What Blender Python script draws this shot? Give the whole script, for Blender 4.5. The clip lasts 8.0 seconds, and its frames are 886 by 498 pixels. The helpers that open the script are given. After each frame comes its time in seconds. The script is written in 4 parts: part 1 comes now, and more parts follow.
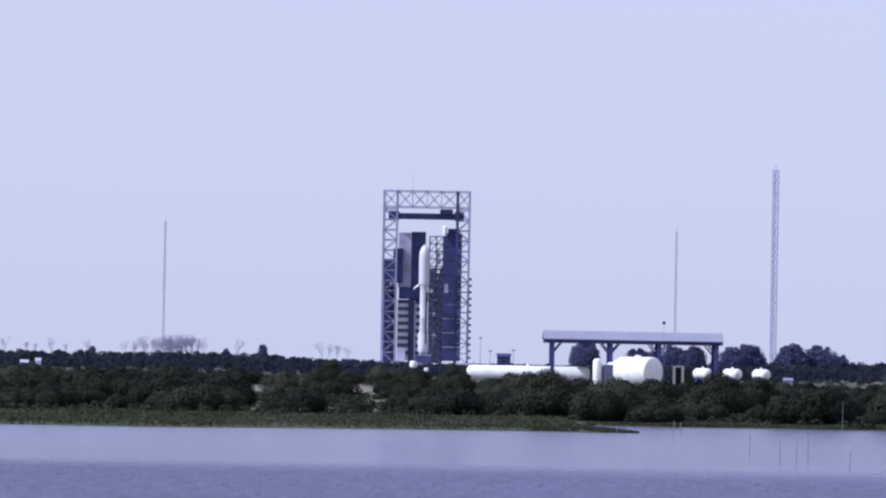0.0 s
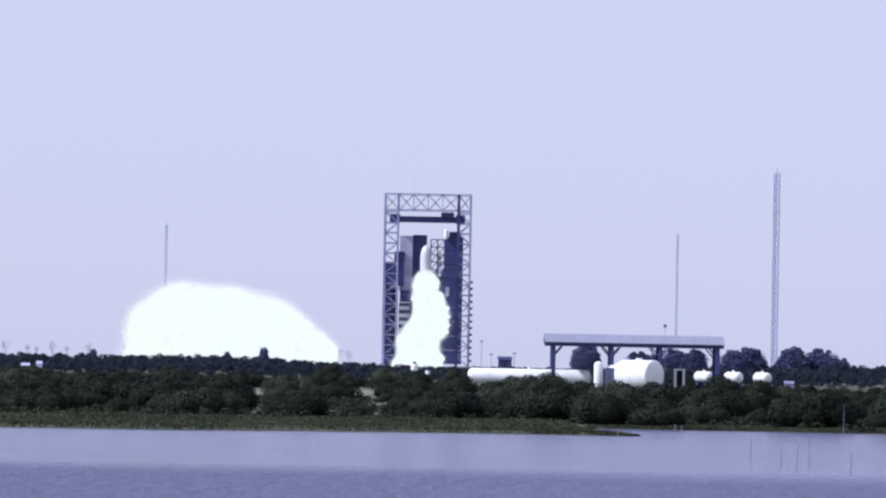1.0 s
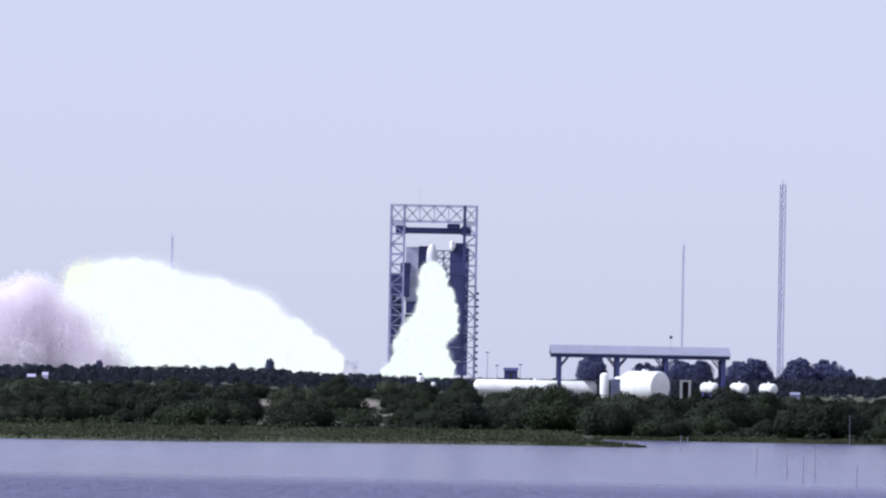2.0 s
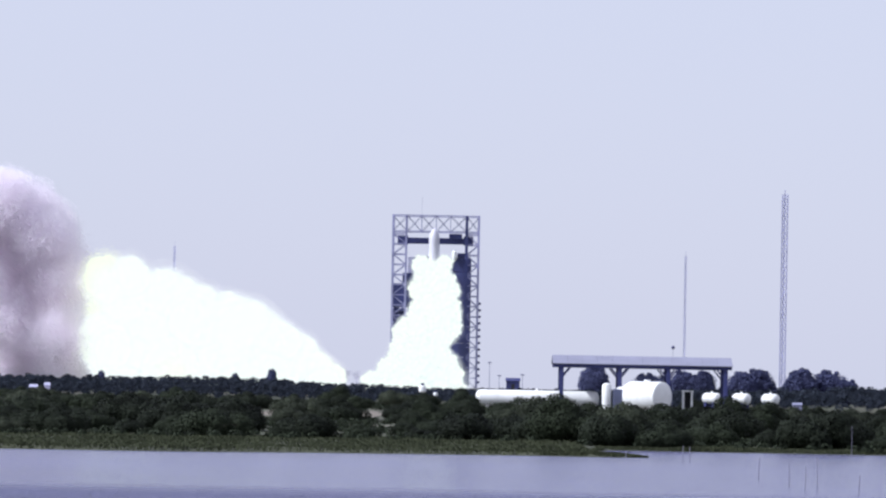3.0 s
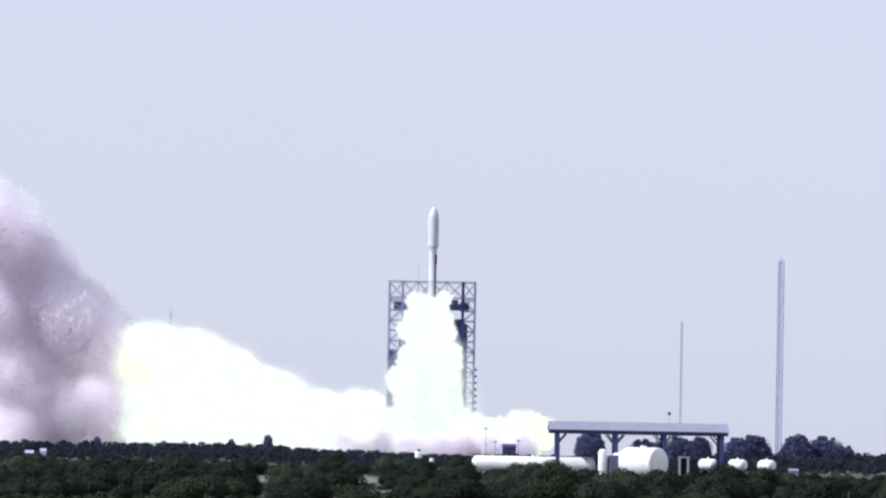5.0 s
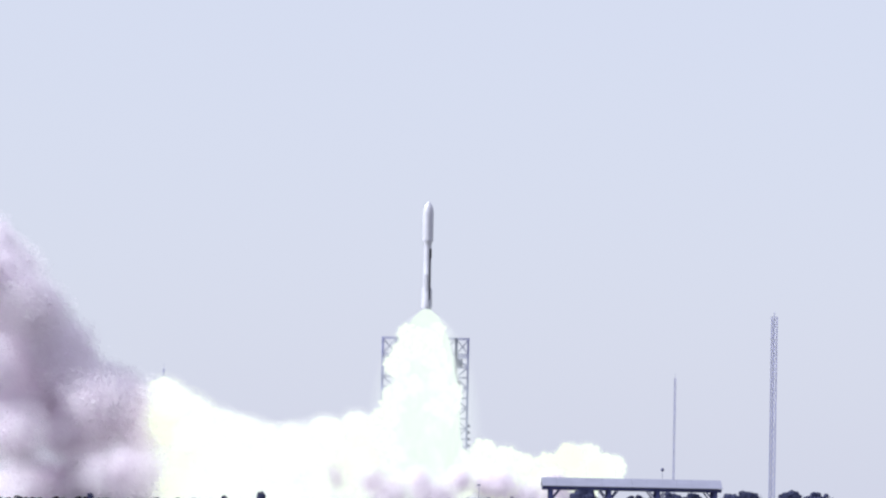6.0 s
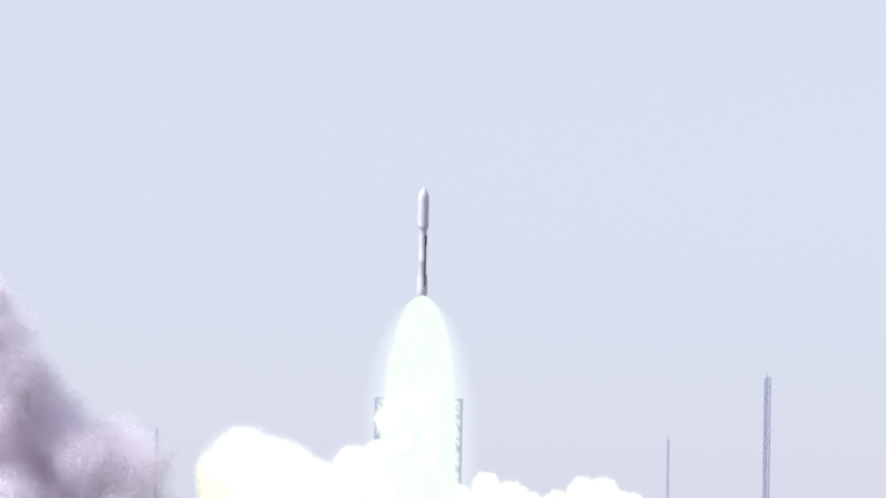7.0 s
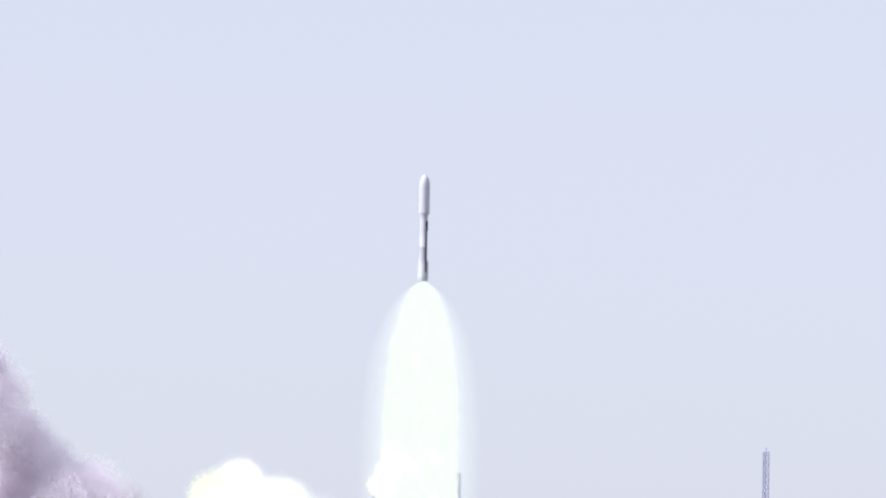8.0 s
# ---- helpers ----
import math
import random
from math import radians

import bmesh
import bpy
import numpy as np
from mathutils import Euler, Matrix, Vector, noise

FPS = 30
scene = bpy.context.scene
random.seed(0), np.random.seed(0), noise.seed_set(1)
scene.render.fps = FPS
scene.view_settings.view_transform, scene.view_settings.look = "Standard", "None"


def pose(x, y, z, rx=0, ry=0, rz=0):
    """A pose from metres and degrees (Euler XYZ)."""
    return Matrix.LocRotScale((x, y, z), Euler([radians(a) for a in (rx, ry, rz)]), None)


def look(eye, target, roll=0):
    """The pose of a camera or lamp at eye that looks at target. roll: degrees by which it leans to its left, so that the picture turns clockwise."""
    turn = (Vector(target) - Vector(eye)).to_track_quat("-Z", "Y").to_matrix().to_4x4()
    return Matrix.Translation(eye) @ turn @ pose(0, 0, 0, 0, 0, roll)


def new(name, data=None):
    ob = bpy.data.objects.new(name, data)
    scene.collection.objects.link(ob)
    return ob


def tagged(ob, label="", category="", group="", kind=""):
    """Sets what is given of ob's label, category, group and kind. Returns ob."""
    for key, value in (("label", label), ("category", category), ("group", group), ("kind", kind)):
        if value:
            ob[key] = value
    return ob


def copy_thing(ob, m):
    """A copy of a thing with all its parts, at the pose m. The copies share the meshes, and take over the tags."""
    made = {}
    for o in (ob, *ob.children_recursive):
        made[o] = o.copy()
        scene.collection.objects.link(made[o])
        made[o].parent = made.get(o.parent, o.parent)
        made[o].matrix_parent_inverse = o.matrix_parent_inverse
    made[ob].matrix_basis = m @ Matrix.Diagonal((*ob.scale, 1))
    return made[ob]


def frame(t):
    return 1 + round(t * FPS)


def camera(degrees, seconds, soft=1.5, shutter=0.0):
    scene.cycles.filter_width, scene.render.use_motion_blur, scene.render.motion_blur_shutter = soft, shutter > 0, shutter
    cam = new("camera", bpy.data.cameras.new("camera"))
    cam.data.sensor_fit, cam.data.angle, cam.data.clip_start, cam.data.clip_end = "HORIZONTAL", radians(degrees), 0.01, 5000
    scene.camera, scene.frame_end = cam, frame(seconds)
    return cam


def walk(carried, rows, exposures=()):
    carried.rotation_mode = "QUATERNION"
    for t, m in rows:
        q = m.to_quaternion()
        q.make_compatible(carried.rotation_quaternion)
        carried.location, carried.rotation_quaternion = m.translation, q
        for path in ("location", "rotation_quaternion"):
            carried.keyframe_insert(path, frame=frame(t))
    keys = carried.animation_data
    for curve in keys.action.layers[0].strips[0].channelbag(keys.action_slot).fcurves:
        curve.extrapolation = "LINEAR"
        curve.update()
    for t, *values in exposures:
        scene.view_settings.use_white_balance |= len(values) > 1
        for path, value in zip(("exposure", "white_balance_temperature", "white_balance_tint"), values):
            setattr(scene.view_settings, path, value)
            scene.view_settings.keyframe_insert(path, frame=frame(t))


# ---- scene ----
# The camera stands on a tripod on the far bank and tilts up after the rocket.
EYE_HEIGHT = 6.0
CAMERA_TURNS = (  # seconds, degrees up, degrees to the left
    (0, 1.272, 0.000),
    (0.5, 1.288, 0.013),
    (1, 1.307, 0.013),
    (1.5, 1.374, 0.047),
    (3, 1.548, 0.108),
    (3.5, 1.657, 0.110),
    (4, 1.832, 0.113),
    (4.5, 2.034, 0.101),
    (6, 2.933, 0.013),
    (6.5, 3.265, -0.029),
    (7, 3.622, -0.051),
    (7.5, 4.017, -0.053),
    (8, 4.462, -0.054),
)
cam = camera(10.0, 8.0, soft=2.3)
walk(cam, [(t, pose(0, 0, EYE_HEIGHT, 90 + up, 0, left) @ pose(0, 0, 0, 0, 0, 1.1)) for t, up, left in CAMERA_TURNS],
     exposures=[(0.0, -0.06, 5350, 15), (1.5, -0.02, 5500, 14), (3.0, 0.02, 5700, 10), (4.5, 0.04, 5750, 9), (6.0, 0.08, 5850, 7), (8.0, 0.13, 5950, 7)])

# ---- light: hazy daylight, the sun to the side of the pad ----
world = bpy.data.worlds.new("sky")
scene.world = world
world.use_nodes = True
wn = world.node_tree
sky = wn.nodes.new("ShaderNodeTexSky")
sky.sky_type, sky.sun_disc = "NISHITA", False
sky.sun_elevation, sky.sun_rotation = radians(42), radians(-106)
sky.air_density, sky.dust_density, sky.ozone_density = 1.0, 1.5, 2.0
# clear sky behind an even, bright veil of lilac haze
clear = wn.nodes["Background"]
wn.links.new(sky.outputs[0], clear.inputs[0])
clear.inputs[1].default_value = 0.11
veil, both = wn.nodes.new("ShaderNodeBackground"), wn.nodes.new("ShaderNodeMixShader")
veil.inputs[0].default_value, veil.inputs[1].default_value = (0.765, 0.73, 0.805, 1), 1.0
both.inputs[0].default_value = 0.82
wn.links.new(clear.outputs[0], both.inputs[1])
wn.links.new(veil.outputs[0], both.inputs[2])
wn.links.new(both.outputs[0], wn.nodes["World Output"].inputs[0])
sun = new("sun", bpy.data.lights.new("sun", "SUN"))
sun.data.energy, sun.data.angle, sun.data.color = 5.0, radians(0.6), (1.0, 0.96, 0.9)
az, el = radians(-106), radians(42)
sun_from = Vector((math.sin(az) * math.cos(el), math.cos(az) * math.cos(el), math.sin(el)))
sun.matrix_world = look(sun_from * 500, (0, 0, 0))


scene.cycles.transparent_max_bounces = 32
scene.cycles.max_bounces, scene.cycles.diffuse_bounces, scene.cycles.transmission_bounces = 14, 10, 12


# ---- materials ----
def material(name, colour, rough=0.6, metal=0.0, vary=0.25, scale=0.5, fine=6.0, bump=0.1, second=None, spread=0.0):
    """A surface with colour changes at a large and a small scale, fine relief, and a change from piece to piece."""
    m = bpy.data.materials.new(name)
    m.use_nodes = True
    n, l = m.node_tree.nodes, m.node_tree.links
    b = n["Principled BSDF"]
    geo = n.new("ShaderNodeTexCoord")
    big, small = n.new("ShaderNodeTexNoise"), n.new("ShaderNodeTexNoise")
    big.inputs["Scale"].default_value, small.inputs["Scale"].default_value = scale, fine
    big.inputs["Detail"].default_value = small.inputs["Detail"].default_value = 5
    for t in (big, small):
        l.new(geo.outputs["Object"], t.inputs["Vector"])
    add = n.new("ShaderNodeMath")
    add.operation = "MULTIPLY_ADD"
    l.new(small.outputs["Fac"], add.inputs[0])
    add.inputs[1].default_value = 0.45
    l.new(big.outputs["Fac"], add.inputs[2])
    info = n.new("ShaderNodeObjectInfo")
    more = n.new("ShaderNodeMath")
    more.operation = "MULTIPLY_ADD"
    l.new(info.outputs["Random"], more.inputs[0])
    more.inputs[1].default_value = spread
    l.new(add.outputs[0], more.inputs[2])
    ramp = n.new("ShaderNodeValToRGB")
    dark = [c * (1 - vary) for c in colour]
    light = second or [min(1, c * (1 + vary)) for c in colour]
    ramp.color_ramp.elements[0].position, ramp.color_ramp.elements[1].position = 0.45, 0.95 + spread * 0.5
    ramp.color_ramp.elements[0].color, ramp.color_ramp.elements[1].color = (*dark, 1), (*light, 1)
    l.new(more.outputs[0], ramp.inputs[0])
    l.new(ramp.outputs[0], b.inputs["Base Color"])
    b.inputs["Roughness"].default_value, b.inputs["Metallic"].default_value = rough, metal
    if bump:
        bm = n.new("ShaderNodeBump")
        bm.inputs["Strength"].default_value, bm.inputs["Distance"].default_value = bump, 0.2
        l.new(small.outputs["Fac"], bm.inputs["Height"])
        l.new(bm.outputs[0], b.inputs["Normal"])
    return m


def leaf_material(name, colour, second):
    m = material(name, colour, 0.75, 0, 0.45, 0.6, 3.0, 0, second, 0.35)
    n, l = m.node_tree.nodes, m.node_tree.links
    b = n["Principled BSDF"]
    b.inputs["Specular IOR Level"].default_value = 0.15
    return m


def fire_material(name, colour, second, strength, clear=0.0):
    """Burning gas, or a clear shell for its bloom: it glows, in two tones; clear is the share of light that passes
    through.
    """
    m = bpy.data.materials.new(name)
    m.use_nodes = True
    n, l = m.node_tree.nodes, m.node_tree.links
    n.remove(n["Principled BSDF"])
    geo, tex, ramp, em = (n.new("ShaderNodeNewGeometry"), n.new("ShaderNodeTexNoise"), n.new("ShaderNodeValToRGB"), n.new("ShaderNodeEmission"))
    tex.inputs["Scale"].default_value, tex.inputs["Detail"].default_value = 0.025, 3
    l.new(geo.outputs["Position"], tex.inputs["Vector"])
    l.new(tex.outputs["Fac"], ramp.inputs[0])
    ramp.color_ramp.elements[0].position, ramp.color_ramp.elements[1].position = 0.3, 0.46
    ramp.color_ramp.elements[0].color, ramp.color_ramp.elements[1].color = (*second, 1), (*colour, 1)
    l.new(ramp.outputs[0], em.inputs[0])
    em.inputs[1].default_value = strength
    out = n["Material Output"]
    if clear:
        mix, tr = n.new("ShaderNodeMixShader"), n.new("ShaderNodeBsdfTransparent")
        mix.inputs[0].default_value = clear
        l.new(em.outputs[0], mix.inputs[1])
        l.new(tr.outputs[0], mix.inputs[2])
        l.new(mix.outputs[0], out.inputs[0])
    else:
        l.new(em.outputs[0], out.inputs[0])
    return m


def smoke_material(name, colour):
    """Smoke or steam: dull, and some of the light comes through it."""
    m = material(name, colour, 1.0, 0, 0.1, 0.8, 2.5, 0)
    n, l = m.node_tree.nodes, m.node_tree.links
    b = n["Principled BSDF"]
    b.inputs["Specular IOR Level"].default_value = 0
    soft, lit, out = n.new("ShaderNodeMixShader"), n.new("ShaderNodeBsdfTranslucent"), n["Material Output"]
    lit.inputs[0].default_value = (*colour, 1)
    soft.inputs[0].default_value = 0.5
    l.new(b.outputs[0], soft.inputs[1])
    l.new(lit.outputs[0], soft.inputs[2])
    l.new(soft.outputs[0], out.inputs[0])
    return m


def water_material():
    m = material("lagoon_water", (0.075, 0.075, 0.165), 0.2, 0, 0.3, 0.01, 0.1, 0)
    n, l = m.node_tree.nodes, m.node_tree.links
    b = n["Principled BSDF"]
    b.inputs["IOR"].default_value = 1.33
    geo, sep = n.new("ShaderNodeTexCoord"), n.new("ShaderNodeSeparateXYZ")
    l.new(geo.outputs["Object"], sep.inputs[0])
    wave = n.new("ShaderNodeTexNoise")
    wave.inputs["Scale"].default_value, wave.inputs["Detail"].default_value = 0.9, 4
    l.new(geo.outputs["Object"], wave.inputs["Vector"])
    fine_wave, waves = n.new("ShaderNodeTexNoise"), n.new("ShaderNodeMath")
    fine_wave.inputs["Scale"].default_value, fine_wave.inputs["Detail"].default_value = 3.5, 3
    l.new(geo.outputs["Object"], fine_wave.inputs["Vector"])
    waves.operation = "MULTIPLY_ADD"
    l.new(fine_wave.outputs["Fac"], waves.inputs[0])
    waves.inputs[1].default_value = 0.35
    l.new(wave.outputs["Fac"], waves.inputs[2])
    # low wavelets, long across the wind
    lay, low, swell_up = n.new("ShaderNodeVectorMath"), n.new("ShaderNodeTexNoise"), n.new("ShaderNodeMath")
    lay.operation = "MULTIPLY"
    lay.inputs[1].default_value = (0.7, 0.11, 1)
    l.new(geo.outputs["Object"], lay.inputs[0])
    low.inputs["Scale"].default_value, low.inputs["Detail"].default_value = 1.0, 3
    l.new(lay.outputs[0], low.inputs["Vector"])
    swell_up.operation = "MULTIPLY_ADD"
    l.new(low.outputs["Fac"], swell_up.inputs[0])
    swell_up.inputs[1].default_value = 0.5
    l.new(waves.outputs[0], swell_up.inputs[2])
    # the breeze ruffles the open water nearer the camera's bank more than the sheltered strip under the far shore
    drift = n.new("ShaderNodeTexNoise")
    drift.inputs["Scale"].default_value = 0.012
    l.new(geo.outputs["Object"], drift.inputs["Vector"])
    edge = n.new("ShaderNodeMath")
    edge.operation = "MULTIPLY_ADD"
    l.new(drift.outputs["Fac"], edge.inputs[0])
    edge.inputs[1].default_value = 50
    l.new(sep.outputs["Y"], edge.inputs[2])
    wind = n.new("ShaderNodeMapRange")
    wind.inputs["From Min"].default_value, wind.inputs["From Max"].default_value = 292, 322
    wind.inputs["To Min"].default_value, wind.inputs["To Max"].default_value = 1.0, 0.6
    l.new(edge.outputs[0], wind.inputs["Value"])
    rough = n.new("ShaderNodeMapRange")
    rough.inputs["From Min"].default_value, rough.inputs["From Max"].default_value = 0.6, 1.0
    rough.inputs["To Min"].default_value, rough.inputs["To Max"].default_value = 0.17, 0.42
    l.new(wind.outputs[0], rough.inputs["Value"])
    l.new(rough.outputs[0], b.inputs["Roughness"])
    bump = n.new("ShaderNodeBump")
    bump.inputs["Distance"].default_value = 1.0
    l.new(swell_up.outputs[0], bump.inputs["Height"])
    l.new(wind.outputs[0], bump.inputs["Strength"])
    l.new(bump.outputs[0], b.inputs["Normal"])
    return m


# bluish steel tones carry distance haze in their base colour
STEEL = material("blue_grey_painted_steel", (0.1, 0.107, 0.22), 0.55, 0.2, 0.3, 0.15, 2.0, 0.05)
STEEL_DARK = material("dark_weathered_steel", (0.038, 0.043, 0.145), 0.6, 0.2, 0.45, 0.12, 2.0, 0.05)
# lattice steel paled to lilac, as the flames' glare makes it look
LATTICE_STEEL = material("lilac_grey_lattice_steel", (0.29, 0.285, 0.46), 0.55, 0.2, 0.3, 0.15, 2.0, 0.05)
# pale blue of the masts is haze put into the colour
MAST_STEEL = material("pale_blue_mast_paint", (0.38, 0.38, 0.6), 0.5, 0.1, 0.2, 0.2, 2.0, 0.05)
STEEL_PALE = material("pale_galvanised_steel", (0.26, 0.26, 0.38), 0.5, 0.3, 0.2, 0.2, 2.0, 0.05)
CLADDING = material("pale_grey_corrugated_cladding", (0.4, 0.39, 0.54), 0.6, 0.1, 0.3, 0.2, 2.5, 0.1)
CABINET = material("blue_grey_cabinet_paint", (0.1, 0.11, 0.19), 0.5, 0, 0.15, 0.5, 4, 0.03)
WHITE = material("white_tank_paint", (0.8, 0.8, 0.8), 0.4, 0, 0.08, 0.5, 4, 0.03)
WHITE_ROCKET = material("white_rocket_paint", (0.6, 0.59, 0.67), 0.35, 0, 0.05, 0.2, 2, 0.02)
BLACK_BAND = material("black_insulation", (0.012, 0.012, 0.016), 0.6, 0, 0.3, 0.5, 4, 0.05)
SILVER = material("bare_stainless_steel", (0.5, 0.5, 0.52), 0.35, 0.7, 0.1, 0.4, 3, 0.03)
ROOF = material("lilac_grey_sheet_roofing", (0.22, 0.22, 0.3), 0.5, 0, 0.12, 0.2, 3, 0.08)
CONCRETE = material("pad_concrete", (0.35, 0.34, 0.33), 0.85, 0, 0.2, 0.2, 3, 0.2)
DARK = material("dark_opening", (0.02, 0.02, 0.025), 0.8, 0, 0.2, 1, 5, 0)
WOOD = material("weathered_stake_wood", (0.2, 0.19, 0.25), 0.85, 0, 0.3, 2, 12, 0.2)
BARK = material("dark_bark", (0.05, 0.042, 0.035), 0.9, 0, 0.3, 2, 12, 0.3)
LEAF = leaf_material("shrub_leaves", (0.006, 0.0098, 0.006), (0.02, 0.0265, 0.0145))
LEAF_DARK = leaf_material("dark_shrub_leaves", (0.004, 0.0068, 0.0045), (0.013, 0.0175, 0.0098))
LEAF_PALE = leaf_material("grey_green_shrub_leaves", (0.017, 0.022, 0.014), (0.038, 0.045, 0.029))
# far leaves: the blue of distance haze is mixed into the leaf colour
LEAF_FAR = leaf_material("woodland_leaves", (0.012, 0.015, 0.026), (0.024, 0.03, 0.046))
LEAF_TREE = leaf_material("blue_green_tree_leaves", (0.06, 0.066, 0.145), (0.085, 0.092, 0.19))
# twigs coloured pale lilac to carry the haze over the distant trees
TWIG = material("bare_twigs", (0.3, 0.28, 0.4), 0.9, 0, 0.3, 2, 12, 0)
GRASS = leaf_material("marsh_grass", (0.026, 0.033, 0.017), (0.049, 0.056, 0.03))
SAND = material("pale_sand", (0.16, 0.135, 0.11), 0.95, 0, 0.3, 0.3, 2, 0.3)
WATER = water_material()
# flames, and clear glowing materials that imitate the bloom round them
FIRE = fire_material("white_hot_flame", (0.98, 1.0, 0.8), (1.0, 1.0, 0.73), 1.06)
FIRE_BLOOM = fire_material("flame_glow_gas", (1.0, 1.0, 0.95), (1.0, 0.93, 0.7), 1.1, 0.84)
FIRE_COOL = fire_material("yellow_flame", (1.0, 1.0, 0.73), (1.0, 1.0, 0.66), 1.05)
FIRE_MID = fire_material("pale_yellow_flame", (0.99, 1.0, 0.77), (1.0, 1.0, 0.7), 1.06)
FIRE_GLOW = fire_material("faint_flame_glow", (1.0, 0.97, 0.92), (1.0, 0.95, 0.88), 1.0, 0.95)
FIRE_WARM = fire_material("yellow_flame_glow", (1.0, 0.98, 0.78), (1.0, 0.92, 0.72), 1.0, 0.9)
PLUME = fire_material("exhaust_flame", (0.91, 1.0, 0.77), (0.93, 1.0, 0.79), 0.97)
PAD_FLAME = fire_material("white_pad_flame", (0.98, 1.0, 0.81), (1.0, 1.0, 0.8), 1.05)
PLUME_BLOOM = fire_material("exhaust_glow_gas", (0.97, 1.0, 0.86), (0.97, 1.0, 0.86), 1.0, 0.88)
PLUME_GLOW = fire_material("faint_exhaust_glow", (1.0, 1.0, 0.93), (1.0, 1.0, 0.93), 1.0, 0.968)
SMOKE = smoke_material("exhaust_smoke", (0.985, 0.927, 0.99))


# ---- building helpers ----
def part(name, bm, mat, parent=None, label="", smooth=False):
    """Links a bmesh as one mesh object, under its thing if one is given."""
    me = bpy.data.meshes.new(name)
    bm.to_mesh(me)
    bm.free()
    me.materials.append(mat)
    if smooth:
        me.shade_smooth()
        me.set_sharp_from_angle(angle=radians(32))
    ob = new(name, me)
    if parent:
        ob.parent = parent
    if label:
        tagged(ob, label)
    return ob


def thing(name, m, label, category, group="", kind=""):
    ob = new(name)
    ob.matrix_basis = m
    return tagged(ob, label, category, group, kind)


def box(bm, x0, x1, y0, y1, z0, z1, bevel=0.0):
    got = bmesh.ops.create_cube(bm, size=1, matrix=Matrix.LocRotScale(((x0 + x1) / 2, (y0 + y1) / 2, (z0 + z1) / 2), None, (x1 - x0, y1 - y0, z1 - z0)))
    if bevel:
        edges = {e for v in got["verts"] for e in v.link_edges}
        bmesh.ops.bevel(bm, geom=list(edges), offset=bevel, segments=1, affect="EDGES")
    return bm


def beam(bm, a, b, w):
    """A square bar of width w from a to b."""
    a, b = Vector(a), Vector(b)
    d = b - a
    m = Matrix.Translation((a + b) / 2) @ d.to_track_quat("Z", "Y").to_matrix().to_4x4() @ Matrix.Diagonal((w, w, d.length, 1))
    bmesh.ops.create_cube(bm, size=1, matrix=m)
    return bm


def lathe(bm, profile, n=32):
    """A body of revolution about z from (radius, height) pairs, closed where the radius is 0."""
    rings = [[bm.verts.new((r * math.cos(2 * math.pi * i / n), r * math.sin(2 * math.pi * i / n), z)) for i in range(n)] for r, z in profile]
    for lo, hi in zip(rings, rings[1:]):
        for i in range(n):
            bm.faces.new((lo[i], lo[(i + 1) % n], hi[(i + 1) % n], hi[i]))
    bm.faces.new(rings[0][::-1])
    bm.faces.new(rings[-1])
    return bm


def B():
    return bmesh.new()


# ---- ground and water ----
def ease(a, b, x):
    u = min(1, max(0, (x - a) / (b - a)))
    return u * u * (3 - 2 * u)


def shore(x):
    """Where the far bank begins: a grassy point, then a bay."""
    return 427 + 18 * ease(-34, 8, x) + 50 * ease(12.0, 15.5, x) + 1.6 * noise.noise((x * 0.11, 3.3, 0)) + 8 * noise.noise((x * 0.012, 1.3, 0)) * ease(60, 120, abs(x))


def land(x, y):
    """The height of the ground."""
    d = y - shore(x)
    z = float(np.interp(d, [-80, -6, 0, 1.5, 8, 60, 120, 560, 1500, 4500], [-3, -0.5, 0, 0.25, 0.35, 0.5, 0.7, 1.5, 4.0, 4.5]))
    z += 0.22 * noise.noise((x * 0.05, y * 0.05, 0)) * ease(20, 80, d)
    spit = math.exp(-((y - 448.5 + 0.1 * x) / 2.2) ** 2) * ease(23, 14, x) * ease(5, 9, x)
    near = 4.2 * ease(90, 30, y)
    return max(z, -0.5 + 0.85 * spit if spit > 0.05 else -9, -3 + near * 1.6 if near else -9)


def sheet(xs, ys, height, name, mat):
    me = bpy.data.meshes.new(name)
    verts = [(x, y, height(x, y)) for y in ys for x in xs]
    nx = len(xs)
    faces = [(j * nx + i, j * nx + i + 1, (j + 1) * nx + i + 1, (j + 1) * nx + i) for j in range(len(ys) - 1) for i in range(nx - 1)]
    me.from_pydata(verts, [], faces)
    me.materials.append(mat)
    me.shade_smooth()
    return new(name, me)


